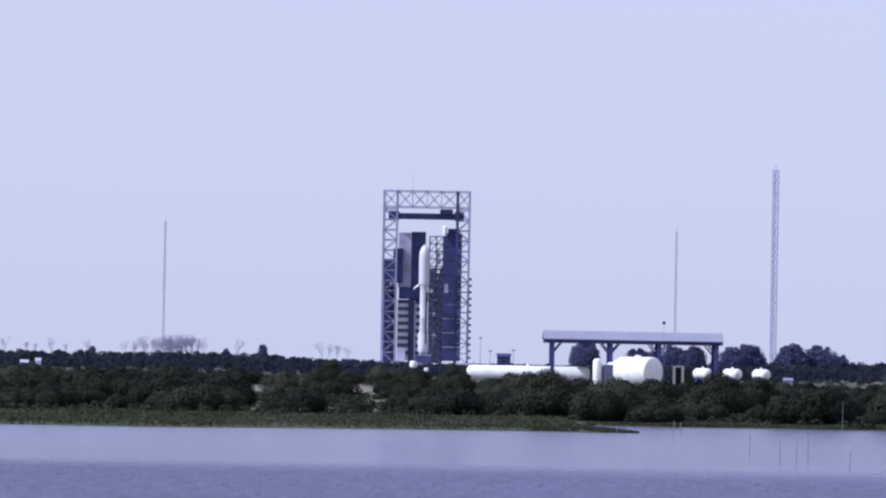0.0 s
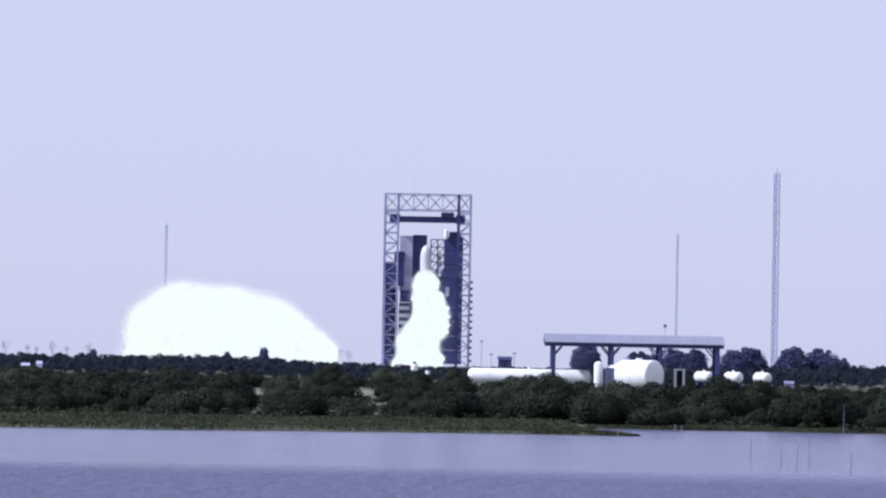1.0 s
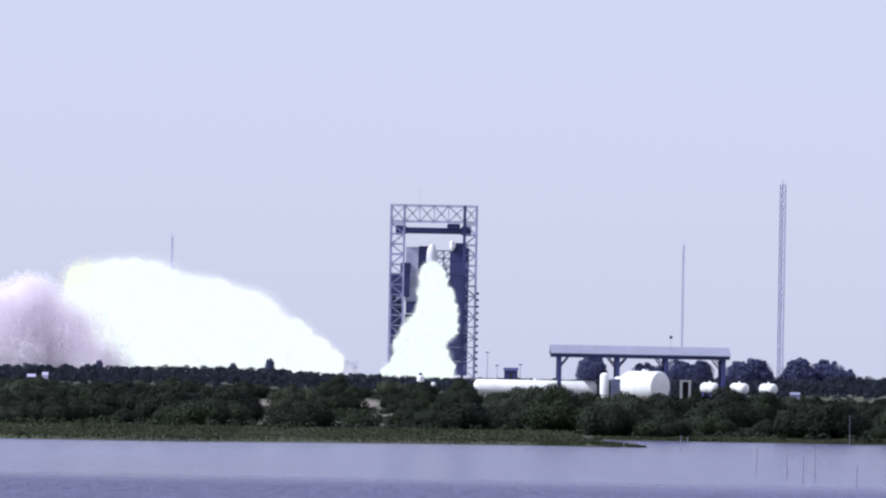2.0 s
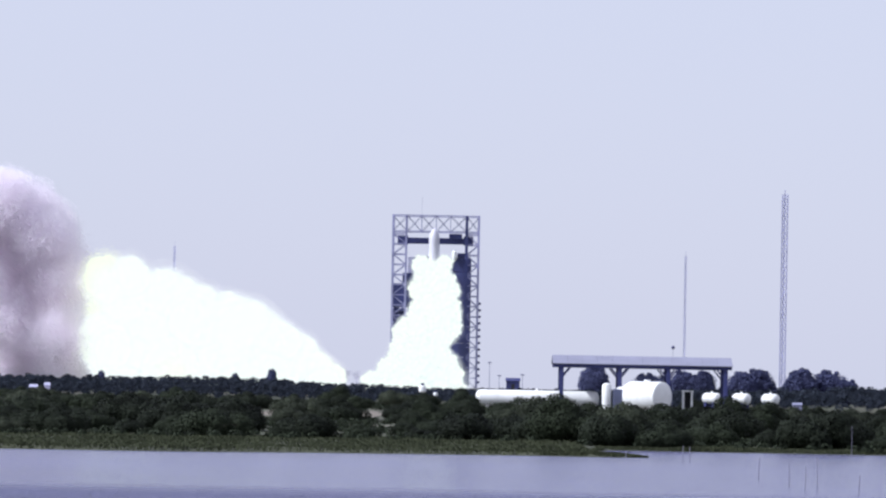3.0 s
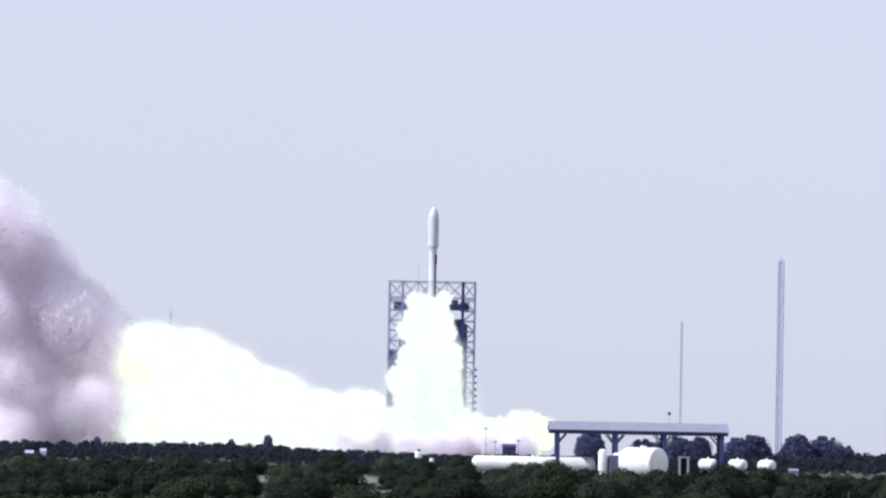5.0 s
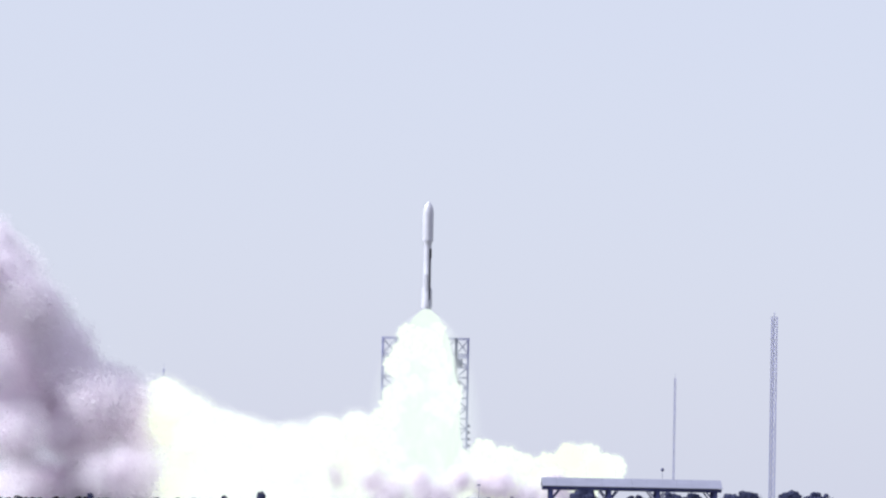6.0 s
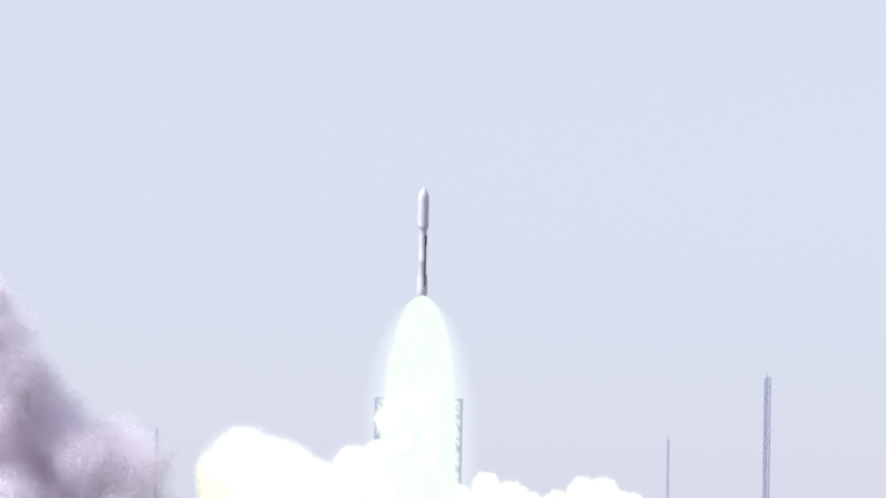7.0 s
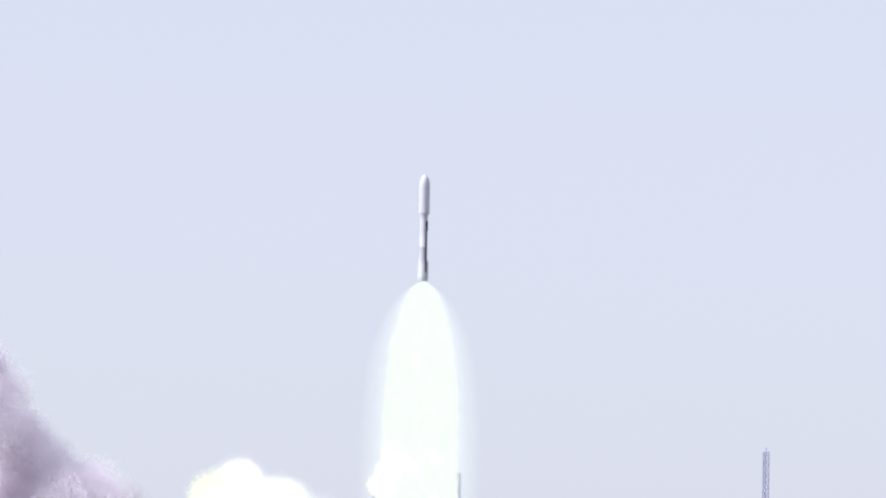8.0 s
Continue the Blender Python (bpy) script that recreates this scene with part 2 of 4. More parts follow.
def ground_material():
    m = material("sandy_scrub_ground", (0.022, 0.028, 0.012), 0.95, 0, 0.4, 0.05, 0.8, 0.3, (0.05, 0.055, 0.025))
    n, l = m.node_tree.nodes, m.node_tree.links
    b = n["Principled BSDF"]
    old = b.inputs["Base Color"].links[0].from_socket
    geo, tex, ramp, mix = n.new("ShaderNodeTexCoord"), n.new("ShaderNodeTexNoise"), n.new("ShaderNodeValToRGB"), n.new("ShaderNodeMix")
    mix.data_type = "RGBA"
    tex.inputs["Scale"].default_value, tex.inputs["Detail"].default_value = 0.045, 4
    l.new(geo.outputs["Object"], tex.inputs["Vector"])
    l.new(tex.outputs["Fac"], ramp.inputs[0])
    ramp.color_ramp.elements[0].position, ramp.color_ramp.elements[1].position = 0.57, 0.66
    sep, inland, both_on = n.new("ShaderNodeSeparateXYZ"), n.new("ShaderNodeMapRange"), n.new("ShaderNodeMath")
    l.new(geo.outputs["Object"], sep.inputs[0])
    l.new(sep.outputs["Y"], inland.inputs["Value"])
    inland.inputs["From Min"].default_value, inland.inputs["From Max"].default_value = 540, 570
    both_on.operation = "MULTIPLY"
    l.new(ramp.outputs[0], both_on.inputs[0])
    l.new(inland.outputs[0], both_on.inputs[1])
    l.new(both_on.outputs[0], mix.inputs["Factor"])
    l.new(old, mix.inputs["A"])
    mix.inputs["B"].default_value = (0.2, 0.165, 0.14, 1)
    l.new(mix.outputs["Result"], b.inputs["Base Color"])
    return m


xs = [-4900, -3000, -1500, -800, -400, -250, -170, -130] + [x * 2.0 for x in range(-55, 56)] + [130, 170, 250, 400, 800, 1500, 3000, 4900]
ys = [-4900, -2000, -500, 0, 30, 45, 60, 75, 90, 150, 250, 340, 380, 400, 410] + [420 + 1.5 * i for i in range(90)] + list(range(560, 1000, 20)) + [1100, 1300, 1600, 1900, 2300, 3000, 4000, 4900]
ground = tagged(sheet(xs, ys, land, "ground", ground_material()), "low sandy ground with scrub and marsh grass", "ground", kind="structure")
water = tagged(sheet([-4800, -800, -200, 0, 200, 800, 4800], [35, 200, 350, 450, 620], lambda x, y: 0.0, "water", WATER), "calm lilac-blue lagoon water with light ripples", "water", kind="structure")
# the concrete apron of the pad, and the raised mound with the flame duct's mouth
apron = thing("launch_pad", pose(-7, 2010, 0), "pale concrete launch pad deck under the tower", "launch pad")
part("deck", box(B(), -34, 34, -16, 30, 3.0, 5.2, 0.3), CONCRETE, apron)
part("launch_stand", box(B(), -3.2, 3.2, -10.5, -3.5, 5.2, 8.22, 0.3), STEEL_DARK, apron, "dark steel launch stand")
part("hut", box(B(), -10.6, -7.2, -9.5, -6.5, 5.2, 10.6, 0.15), CLADDING, apron, "small pale equipment hut")


# ---- plants ----
def leaf_cloud(name, centres, radii, per, size, mat, seed, flat=0.8, stray=0.25):
    """Many small leaves, each a bent quad, scattered through the outer part of lumpy clumps."""
    rng = np.random.default_rng(seed)
    c = np.repeat(np.asarray(centres, float), per, axis=0)
    r = np.repeat(np.asarray(radii, float), per)
    n = len(c)
    d = rng.normal(size=(n, 3))
    d /= np.linalg.norm(d, axis=1)[:, None]
    d[:, 2] *= flat
    p = c + d * (r * rng.uniform(0.55, 1.08, n) ** 0.6)[:, None]
    out = d + rng.normal(size=(n, 3)) * stray
    a = np.cross(out, rng.normal(size=(n, 3)))
    a /= np.linalg.norm(a, axis=1)[:, None]
    b = np.cross(a, out)
    b /= np.linalg.norm(b, axis=1)[:, None]
    s = (size * rng.uniform(0.6, 1.4, n))[:, None]
    q = np.stack([p - a * s, p + b * s * 0.6, p + a * s, p - b * s * 0.6], axis=1).reshape(-1, 3)
    me = bpy.data.meshes.new(name)
    me.from_pydata(q.tolist(), [], np.arange(4 * n).reshape(-1, 4).tolist())
    me.materials.append(mat)
    return me


def shrub(seed, w, h, mat=LEAF, size=0.1, per=1100, name="shrub", label="dense dark green coastal shrub on sandy ground", category="shrub", group="shrubs along the shore"):
    rng = random.Random(seed)
    ob = thing(name, pose(0, 0, 0), label, category, group)
    clumps, radii = [], []
    for i in range(15):
        a, q = rng.uniform(0, 6.283), rng.random() ** 0.5
        top = h * (1 - 0.55 * q * q) * rng.uniform(0.75, 1.05)
        r = rng.uniform(0.26, 0.42) * min(w, h)
        clumps.append((q * w * 0.42 * math.cos(a), q * w * 0.42 * math.sin(a), max(r * 0.7, (top - r) * rng.random() ** 0.45)))
        radii.append(r)
    crown = new("crown", leaf_cloud("crown", clumps, radii, per, size, mat, seed))
    crown.parent = ob
    bm = B()
    for i in range(7):
        e = Vector(clumps[i * 2])
        mid = e * 0.5 + Vector((rng.uniform(-.2, .2), rng.uniform(-.2, .2), 0.15 * h))
        beam(bm, (rng.uniform(-.2, .2), rng.uniform(-.2, .2), -0.3), mid, 0.12 * h / 3)
        beam(bm, mid, e, 0.07 * h / 3)
    part("stems", bm, BARK, ob)
    return ob


CLEARINGS = ((-0.0405, -0.031), (-0.0195, -0.0125), (0.004, 0.008))  # lanes of open sand, as x over y


def sand_patches():
    for x, y, w, d in ((-28.6, 800, 4.2, 60), (-13.0, 810, 3.4, 60), (4.8, 800, 2.4, 40)):
        rng = random.Random(int(y + x))
        bm = B()
        mid = bm.verts.new((x, y, land(x, y) + 0.12))
        ring = []
        for i in range(28):
            a = i / 28 * 6.2832
            k = rng.uniform(0.75, 1.15)
            px, py = x + w * k * math.cos(a), y + d * k * math.sin(a)
            ring.append(bm.verts.new((px, py, land(px, py) + 0.03)))
        for i in range(28):
            bm.faces.new((mid, ring[i], ring[(i + 1) % 28]))
        tagged(part("sand_patch", bm, SAND), "bare patch of pale sand between the shrubs", "ground", kind="structure")


def plant_shrubs():
    rng = random.Random(11)
    tones = ((LEAF, "dense green coastal shrub on sandy ground"), (LEAF_DARK, "dense dark green coastal shrub on sandy ground"), (LEAF_PALE, "pale grey-green coastal shrub on sandy ground"))
    kinds = [shrub(20 + i, rng.uniform(4.2, 6.5), rng.uniform(2.8, 4.0), tones[k][0], label=tones[k][1]) for i, k in enumerate((0, 1, 0, 1, 2, 1, 0))]
    used = set()
    ranks = [(516, 20, 0.85), (545, 17, 1.0), (580, 16, 1.05), (625, 16, 1.05), (680, 17, 1.05), (745, 18, 1.0), (815, 18, 1.0), (890, 18, 1.0), (965, 20, 0.95), (1050, 22, 0.95)]
    for rank, (y0, n, size) in enumerate(ranks):
        half = y0 * 0.098
        for i in range(n):
            x = -half + 2 * half * (i + rng.uniform(0.1, 0.9)) / n
            y = y0 + rng.uniform(-11, 11)
            if x > 13 and rank == 0:
                y -= rng.uniform(0, 14)
            y = max(y, shore(x) + 2.2)
            k = rng.randrange(7)
            if 535 < y < 860 and any(a < x / y < b for a, b in CLEARINGS):
                continue
            s = size * rng.choice((0.65, 0.8, 0.95, 1.1, 1.35) if rank > 3 else (0.75, 0.95, 1.2, 1.4, 1.65))
            if rank < 4 and abs(x / y + 0.0045) < 0.007:  # low scrub before the instruments
                s *= 0.65
            if 985 > y > 780 and 3 < x * 1000 / y < 80:
                s *= 0.72
            m = pose(x, y, land(x, y) - 0.1, 0, 0, rng.uniform(0, 360)) @ Matrix.Diagonal((s, s, s * rng.uniform(0.85, 1.1), 1))
            if k not in used:
                used.add(k)
                kinds[k].matrix_basis = m
            else:
                copy_thing(kinds[k], Matrix.Identity(4)).matrix_basis = m
    for i in range(6):  # shrubs before the white huts
        x, y = -94.5 + 1.9 * i, 1080 + 2 * (i % 2)
        copy_thing(kinds[i % 7], Matrix.Identity(4)).matrix_basis = pose(x, y, land(x, y) - 0.1, 0, 0, 61 * i) @ Matrix.Diagonal((0.95, 0.95, 0.95, 1))
    for i in range(12):  # low shrubs round the small tanks
        x, y = 45.5 + 2.1 * i, 1018 + rng.uniform(-5, 5)
        k = rng.uniform(0.5, 0.68)
        copy_thing(kinds[i % 7], Matrix.Identity(4)).matrix_basis = pose(x, y, land(x, y) - 0.1, 0, 0, 77 * i) @ Matrix.Diagonal((k, k, k, 1))


sand_patches()
plant_shrubs()


def undergrowth():
    rng = np.random.default_rng(5)
    n = 5200
    y = rng.uniform(485, 1130, n)
    x = rng.uniform(-0.1, 0.1, n) * y
    c, r = [], []
    for a, b in zip(x, y):
        if b - shore(a) > (62 if a < 13 else 0.8) and noise.noise((a * 0.06, b * 0.03, 5)) > -0.28 and not (700 < b < 880 and any(k < a / b < m for k, m in CLEARINGS)):
            h = 0.5 + 0.5 * (noise.noise((a * 0.2, b * 0.1, 9)) + 0.5)
            c.append((a, b, land(a, b) + 0.2 * h))
            r.append(0.7 * h + 0.2)
    ob = new("undergrowth", leaf_cloud("undergrowth", c, r, 60, 0.17, LEAF, 8, 0.6))
    tagged(ob, "low tangled green undergrowth between the shrubs", "undergrowth", kind="stuff")


undergrowth()


def marsh_grass():
    rng = np.random.default_rng(6)
    v, f = [], []
    for i in range(90000):
        x = rng.uniform(-58, 58) if i % 6 else rng.uniform(8, 22)
        y = shore(x) + 0.2 + rng.uniform(0, 1) ** 1.2 * (84 if x < 13 else 10)
        if i % 6 == 0:
            y = 448.5 - 0.1 * x + rng.uniform(-3, 3)
        if land(x, y) < 0.05:
            continue
        h = rng.uniform(0.14, 0.32) * (0.7 + 0.6 * noise.noise((x * 0.1, y * 0.06, 2)))
        a = rng.uniform(0, 6.283)
        dx, dy = 0.06 * math.cos(a), 0.06 * math.sin(a)
        z = land(x, y) - 0.03
        k = len(v)
        v += [(x - dx, y - dy, z), (x + dx, y + dy, z), (x + dx * 1.6, y + dy * 1.6, z + h * 0.8), (x - dx * 0.3 + 0.03, y, z + h)]
        f.append((k, k + 1, k + 2, k + 3))
    me = bpy.data.meshes.new("marsh_grass")
    me.from_pydata(v, [], f)
    me.materials.append(GRASS)
    tagged(new("marsh_grass", me), "yellow-green marsh grass on the flat shore", "grass", kind="stuff")


marsh_grass()


def far_woods():
    """The low wooded ridge behind the scrub, in front of the pad."""
    rng = np.random.default_rng(9)
    c, r = [], []
    for i in range(3800):
        y = rng.uniform(1120, 1480)
        x = rng.uniform(-0.1, 0.1) * y
        u = x / y
        top = float(np.interp(u, [-0.1, -0.085, -0.065, -0.04, -0.02, 0.0, 0.02, 0.03, 0.05, 0.07, 0.085, 0.1], [6.8, 7.0, 7.1, 7.6, 6.1, 5.6, 5.7, 5.9, 6.4, 7.1, 7.9, 8.0]))
        top += 0.8 * noise.noise((x * 0.06, y * 0.02, 4))
        z = land(x, y)
        q = rng.uniform(0.3, 1)
        rad = rng.uniform(0.55, 1.3)
        c.append((x, y, max(z, z + (top - z) * q - rad * 0.8)))
        r.append(rad)
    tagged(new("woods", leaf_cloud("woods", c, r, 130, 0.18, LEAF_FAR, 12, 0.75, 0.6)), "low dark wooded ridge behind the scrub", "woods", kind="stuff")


far_woods()


def round_tree(seed, w, h, label):
    rng = random.Random(seed)
    ob = thing("tree", pose(0, 0, 0), label, "tree", "trees behind the storage yard")
    clumps, radii = [], []
    for i in range(80):
        a, q = rng.uniform(0, 6.283), rng.random() ** 0.4
        zz = rng.uniform(0.04, 0.9)
        wide = w * 0.5 * math.sqrt(max(0.05, 1 - max(0, zz - 0.3) ** 2 * 2.2))
        clumps.append((q * wide * 0.9 * math.cos(a), q * wide * 0.9 * math.sin(a), zz * h * 0.95))
        radii.append(rng.uniform(0.06, 0.11) * w)
    for i in range(90):  # the even mass of the crown behind its uneven rim
        a, q = rng.uniform(0, 6.283), rng.random() ** 0.5
        clumps.append((q * w * 0.24 * math.cos(a), q * w * 0.24 * math.sin(a), h * rng.uniform(0.3, 0.62)))
        radii.append(rng.uniform(0.24, 0.3) * w)
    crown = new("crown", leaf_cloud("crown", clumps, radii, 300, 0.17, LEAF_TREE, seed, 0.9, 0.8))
    crown.parent = ob
    bm = B()
    for i in range(6):
        e = Vector(clumps[i * 7])
        beam(bm, (0, 0, h * 0.25), e, 0.16)
    bmesh.ops.create_cone(bm, segments=8, radius1=0.32, radius2=0.2, depth=h * 0.5, matrix=Matrix.Translation((0, 0, h * 0.22)))
    part("trunk", bm, BARK, ob)
    return ob


def bare_tree(seed, h):
    rng = random.Random(seed)
    ob = thing("bare_tree", pose(0, 0, 0), "grey leafless tree standing above the woods", "tree", "bare trees on the ridge")
    bm = B()

    def grow(a, d, length, w, depth):
        b = a + d * length
        beam(bm, a, b, w)
        if depth:
            for _ in range(3):
                e = (d + Vector((rng.uniform(-.7, .7), rng.uniform(-.7, .7), rng.uniform(-.1, .5)))).normalized()
                grow(b, e, length * rng.uniform(0.55, 0.8), w * 0.6, depth - 1)
    grow(Vector((0, 0, -1)), Vector((0, 0, 1)), h * 0.4, 0.16, 5)
    part("trunk", bm, TWIG, ob)
    return ob


def trees():
    # x and width at 1500 m, height
    spots = [(42.6, 8.0, 11.6), (58.5, 7.5, 9.6), (70, 8, 10.5), (74.6, 7.5, 10.5), (87, 8.5, 10.6), (92.3, 9.4, 11.8), (103.7, 9.6, 11.8), (113, 9.2, 11.6), (119, 6, 8.6), (63, 5, 9.0), (98, 6, 5.0), (108.5, 6, 5.5), (82, 6, 6)]
    first = [round_tree(60 + i, 8.5, 9.6, "dark rounded evergreen tree beyond the tanks") for i in range(4)]
    for i, (x, w, h) in enumerate(spots):
        m = pose(x, 1500 + 6 * (i % 3), land(x, 1500) - 0.3, 0, 0, 57 * i) @ Matrix.Diagonal((w / 7.2, w / 7.2, h / 9.6, 1))
        if i < 4:
            first[i].matrix_basis = m
        else:
            copy_thing(first[i % 4], Matrix.Identity(4)).matrix_basis = m
    b = [bare_tree(80 + i, 8.0) for i in range(3)]
    rng = random.Random(4)
    for i in range(62):
        x = rng.gauss(-111, 7.5) if i < 48 else (-124, -122, -127, -160, -172, -145, -46, -43, -39, -178, -154, -49, -130, -166)[i - 48] + rng.uniform(-1, 1)
        k = (1.15 if i < 48 else 0.95) * rng.uniform(0.82, 1.1)
        m = pose(x, 2085 + rng.uniform(-20, 20), land(x, 2085), 0, 0, rng.uniform(0, 360)) @ Matrix.Diagonal((k, k, k, 1))
        if i < 3:
            b[i].matrix_basis = m
        else:
            copy_thing(b[i % 3], Matrix.Identity(4)).matrix_basis = m
    for x, w, h in ((-48.5, 3.2, 8.0), (-58.5, 2.4, 6.6), (-95, 2.6, 6.6)):
        t = copy_thing(first[1], Matrix.Identity(4))
        t.matrix_basis = pose(x, 1380, land(x, 1380), 0, 0, 40) @ Matrix.Diagonal((w / 8.5, w / 8.5, h / 9.6, 1))
        tagged(t, "small dark tree rising above the ridge", group="trees on the ridge")


trees()


# ---- lightning masts, and stakes that stand in for reflections ----
def mast(x, y, z0, z1, w, label, group=""):
    ob = thing("mast", pose(x, y, z0), label, "mast", group)
    h = z1 - z0
    legs = [(-w / 2, -w / 2), (w / 2, -w / 2), (0, w / 2)]
    for a, b in legs:
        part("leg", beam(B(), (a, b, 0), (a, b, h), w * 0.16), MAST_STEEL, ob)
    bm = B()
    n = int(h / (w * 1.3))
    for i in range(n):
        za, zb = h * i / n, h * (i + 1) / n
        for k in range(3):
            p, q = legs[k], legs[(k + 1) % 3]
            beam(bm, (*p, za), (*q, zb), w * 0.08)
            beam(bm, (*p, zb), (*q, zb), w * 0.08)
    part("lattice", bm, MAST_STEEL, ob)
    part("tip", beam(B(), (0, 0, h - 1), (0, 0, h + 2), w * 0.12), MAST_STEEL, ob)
    return ob


mast(131, 2000, 3.5, 84, 2.2, "tall grey steel lattice mast beside the trees")
mast(-110.6, 2015, 3.5, 59.5, 0.75, "slender grey lightning mast beside the pad", "lightning masts")
mast(92.9, 2015, 3.5, 59.5, 0.75, "slender grey lightning mast beside the pad", "lightning masts")


# thin bars modelled where the water shows faint upright reflections
def stakes():
    for i, (x, y, h) in enumerate(((19.6, 425, 1.4), (20.5, 430, 1.2), (21.1, 345, 1.5), (21.7, 322, 1.45), (21.95, 312, 1.5), (23.7, 325, 1.9), (24.3, 300, 1.2), (15.6, 445, 0.6))):
        ob = thing("stake", pose(x, y, -0.8, 0, 1.5 * (-1) ** i, 0), "thin upright bar in the water standing in for a faint reflection", "stake", "stakes in the lagoon")
        part("pole", lathe(B(), [(0.032, 0), (0.028, h + 0.6), (0.02, h + 0.8)], 8), WOOD, ob)


stakes()


def marker_pole():
    x, y = 39.3, shore(39.3) - 1.0
    p = thing("marker_pole", pose(x, y, land(x, y)), "thin pale marker pole at the water's edge", "pole")
    part("pole", lathe(B(), [(0.022, -0.3), (0.018, 2.9)], 8), WOOD, p)


marker_pole()


# ---- service tower ----
def service_tower():
    t = thing("service_tower", pose(-6.65, 2008, 5.2), "blue-grey steel service tower, an open frame round the rocket", "launch tower")
    H, HW, DEP = 68.3, 17.25, 16.0
    bays = [-17.25, -11.5, -5.75, 0, 5.75, 12.2, 17.25]
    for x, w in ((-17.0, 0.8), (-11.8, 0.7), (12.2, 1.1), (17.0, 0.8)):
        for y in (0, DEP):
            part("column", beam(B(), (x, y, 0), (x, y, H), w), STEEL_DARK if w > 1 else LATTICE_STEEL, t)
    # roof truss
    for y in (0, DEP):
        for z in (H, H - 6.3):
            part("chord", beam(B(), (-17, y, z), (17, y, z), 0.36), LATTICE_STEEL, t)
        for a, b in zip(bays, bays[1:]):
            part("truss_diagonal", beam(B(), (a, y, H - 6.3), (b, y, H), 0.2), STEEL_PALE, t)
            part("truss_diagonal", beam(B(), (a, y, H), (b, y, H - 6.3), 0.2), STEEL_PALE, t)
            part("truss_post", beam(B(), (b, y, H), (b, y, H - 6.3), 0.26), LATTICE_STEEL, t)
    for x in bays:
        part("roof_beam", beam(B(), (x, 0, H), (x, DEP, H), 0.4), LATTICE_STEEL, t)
    part("aerial", beam(B(), (-5.75, 8, H), (-5.75, 8, H + 7.5), 0.07), STEEL_PALE, t, "thin aerial on the roof")
    # side bracing, each side a panel of struts
    for x0, x1 in ((-17.0, -11.8), (12.2, 17.0)):
        for y in (0, DEP):
            n = 15
            for i in range(n):
                za, zb = 61 * i / n, 61 * (i + 1) / n
                part("strut", beam(B(), (x0, y, zb), (x1, y, zb), 0.34), LATTICE_STEEL, t)
                part("diagonal", beam(B(), (x0, y, za) if i % 2 else (x1, y, za), (x1, y, zb) if i % 2 else (x0, y, zb), 0.3), LATTICE_STEEL, t)
    for i in range(11):
        part("floor_slab", box(B(), -16.6, -12.2, 1.0, 15.0, 2.6 + i * 2.75, 2.9 + i * 2.75), STEEL, t)
    part("mid_post", beam(B(), (-14.4, 1.5, 0), (-14.4, 1.5, 31.8), 0.5), STEEL, t)
    part("lift_shaft", box(B(), -16.4, -14.6, 8, 12, 0, 31.7, 0.05), STEEL_DARK, t)
    part("rear_wall", box(B(), -16.6, -12.2, 14.9, 15.2, 0, 31.6, 0.05), STEEL, t, "blue-grey rear wall of the stair bay")
    # travelling crane under the roof
    bm = box(B(), -15.2, 14.6, 3, 6, 57.1, 59.5, 0.1)
    box(bm, -15.2, -11.0, 2.5, 7, 56.8, 60.2, 0.1)
    box(bm, 11.0, 14.8, 2.5, 7, 56.8, 60.2, 0.1)
    crane = part("crane_bridge", bm, STEEL_DARK, t)
    part("trolley", box(B(), 5.2, 10.4, 2.2, 6.6, 59.0, 61.2, 0.3), STEEL_DARK, crane)
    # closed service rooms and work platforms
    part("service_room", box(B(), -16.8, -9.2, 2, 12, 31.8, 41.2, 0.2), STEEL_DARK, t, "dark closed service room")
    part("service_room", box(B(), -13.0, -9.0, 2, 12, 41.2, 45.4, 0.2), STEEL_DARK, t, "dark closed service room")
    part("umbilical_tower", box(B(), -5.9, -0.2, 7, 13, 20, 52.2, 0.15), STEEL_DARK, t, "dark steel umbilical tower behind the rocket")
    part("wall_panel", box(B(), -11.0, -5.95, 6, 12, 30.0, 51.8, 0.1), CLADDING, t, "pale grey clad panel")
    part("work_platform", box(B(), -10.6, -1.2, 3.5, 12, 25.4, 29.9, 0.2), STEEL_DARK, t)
    # added white bar in place of a wisp of vented vapour
    part("umbilical_arm", beam(B(), (-4.6, 3.0, 29.2), (-2.1, -3.4, 31.4), 0.6), WHITE, t, "white bar standing in for vapour vented beside the rocket")
    for i in range(8):
        z = 3.2 + i * 2.9
        part("work_platform", box(B(), -3.6, -0.7, 5.5, 5.98, z, z + 1.45, 0.05), STEEL_DARK, t)
        part("work_platform", box(B(), -10.8, -6.65, 5.5, 5.98, z + 0.2, z + 1.6, 0.05), STEEL, t)
    part("back_panel", box(B(), -11.0, 0.4, 6.0, 6.3, 1, 25), WHITE, t, "white back wall behind the platforms")
    part("stair_core", box(B(), -6.6, -4.3, 4, 5.96, 0, 25.3, 0.1), STEEL_DARK, t)
    # the enclosed half
    for i in range(9):
        z = 1.0 + i * 5.65
        part("clad_bay", box(B(), 7.0, 14.2, 3, 13, z, z + 5.5, 0.12), STEEL_DARK, t)
    part("clad_bay", box(B(), 8.6, 12.8, 3, 13, 51.8, 53.6, 0.12), STEEL_DARK, t)
    part("beacon_tank", lathe(B(), [(0.5, 50.5), (0.9, 51.2), (0.9, 54.0), (0.4, 54.6)], 12), WHITE, t, "small white tank").location = (7.4, 2, 0)
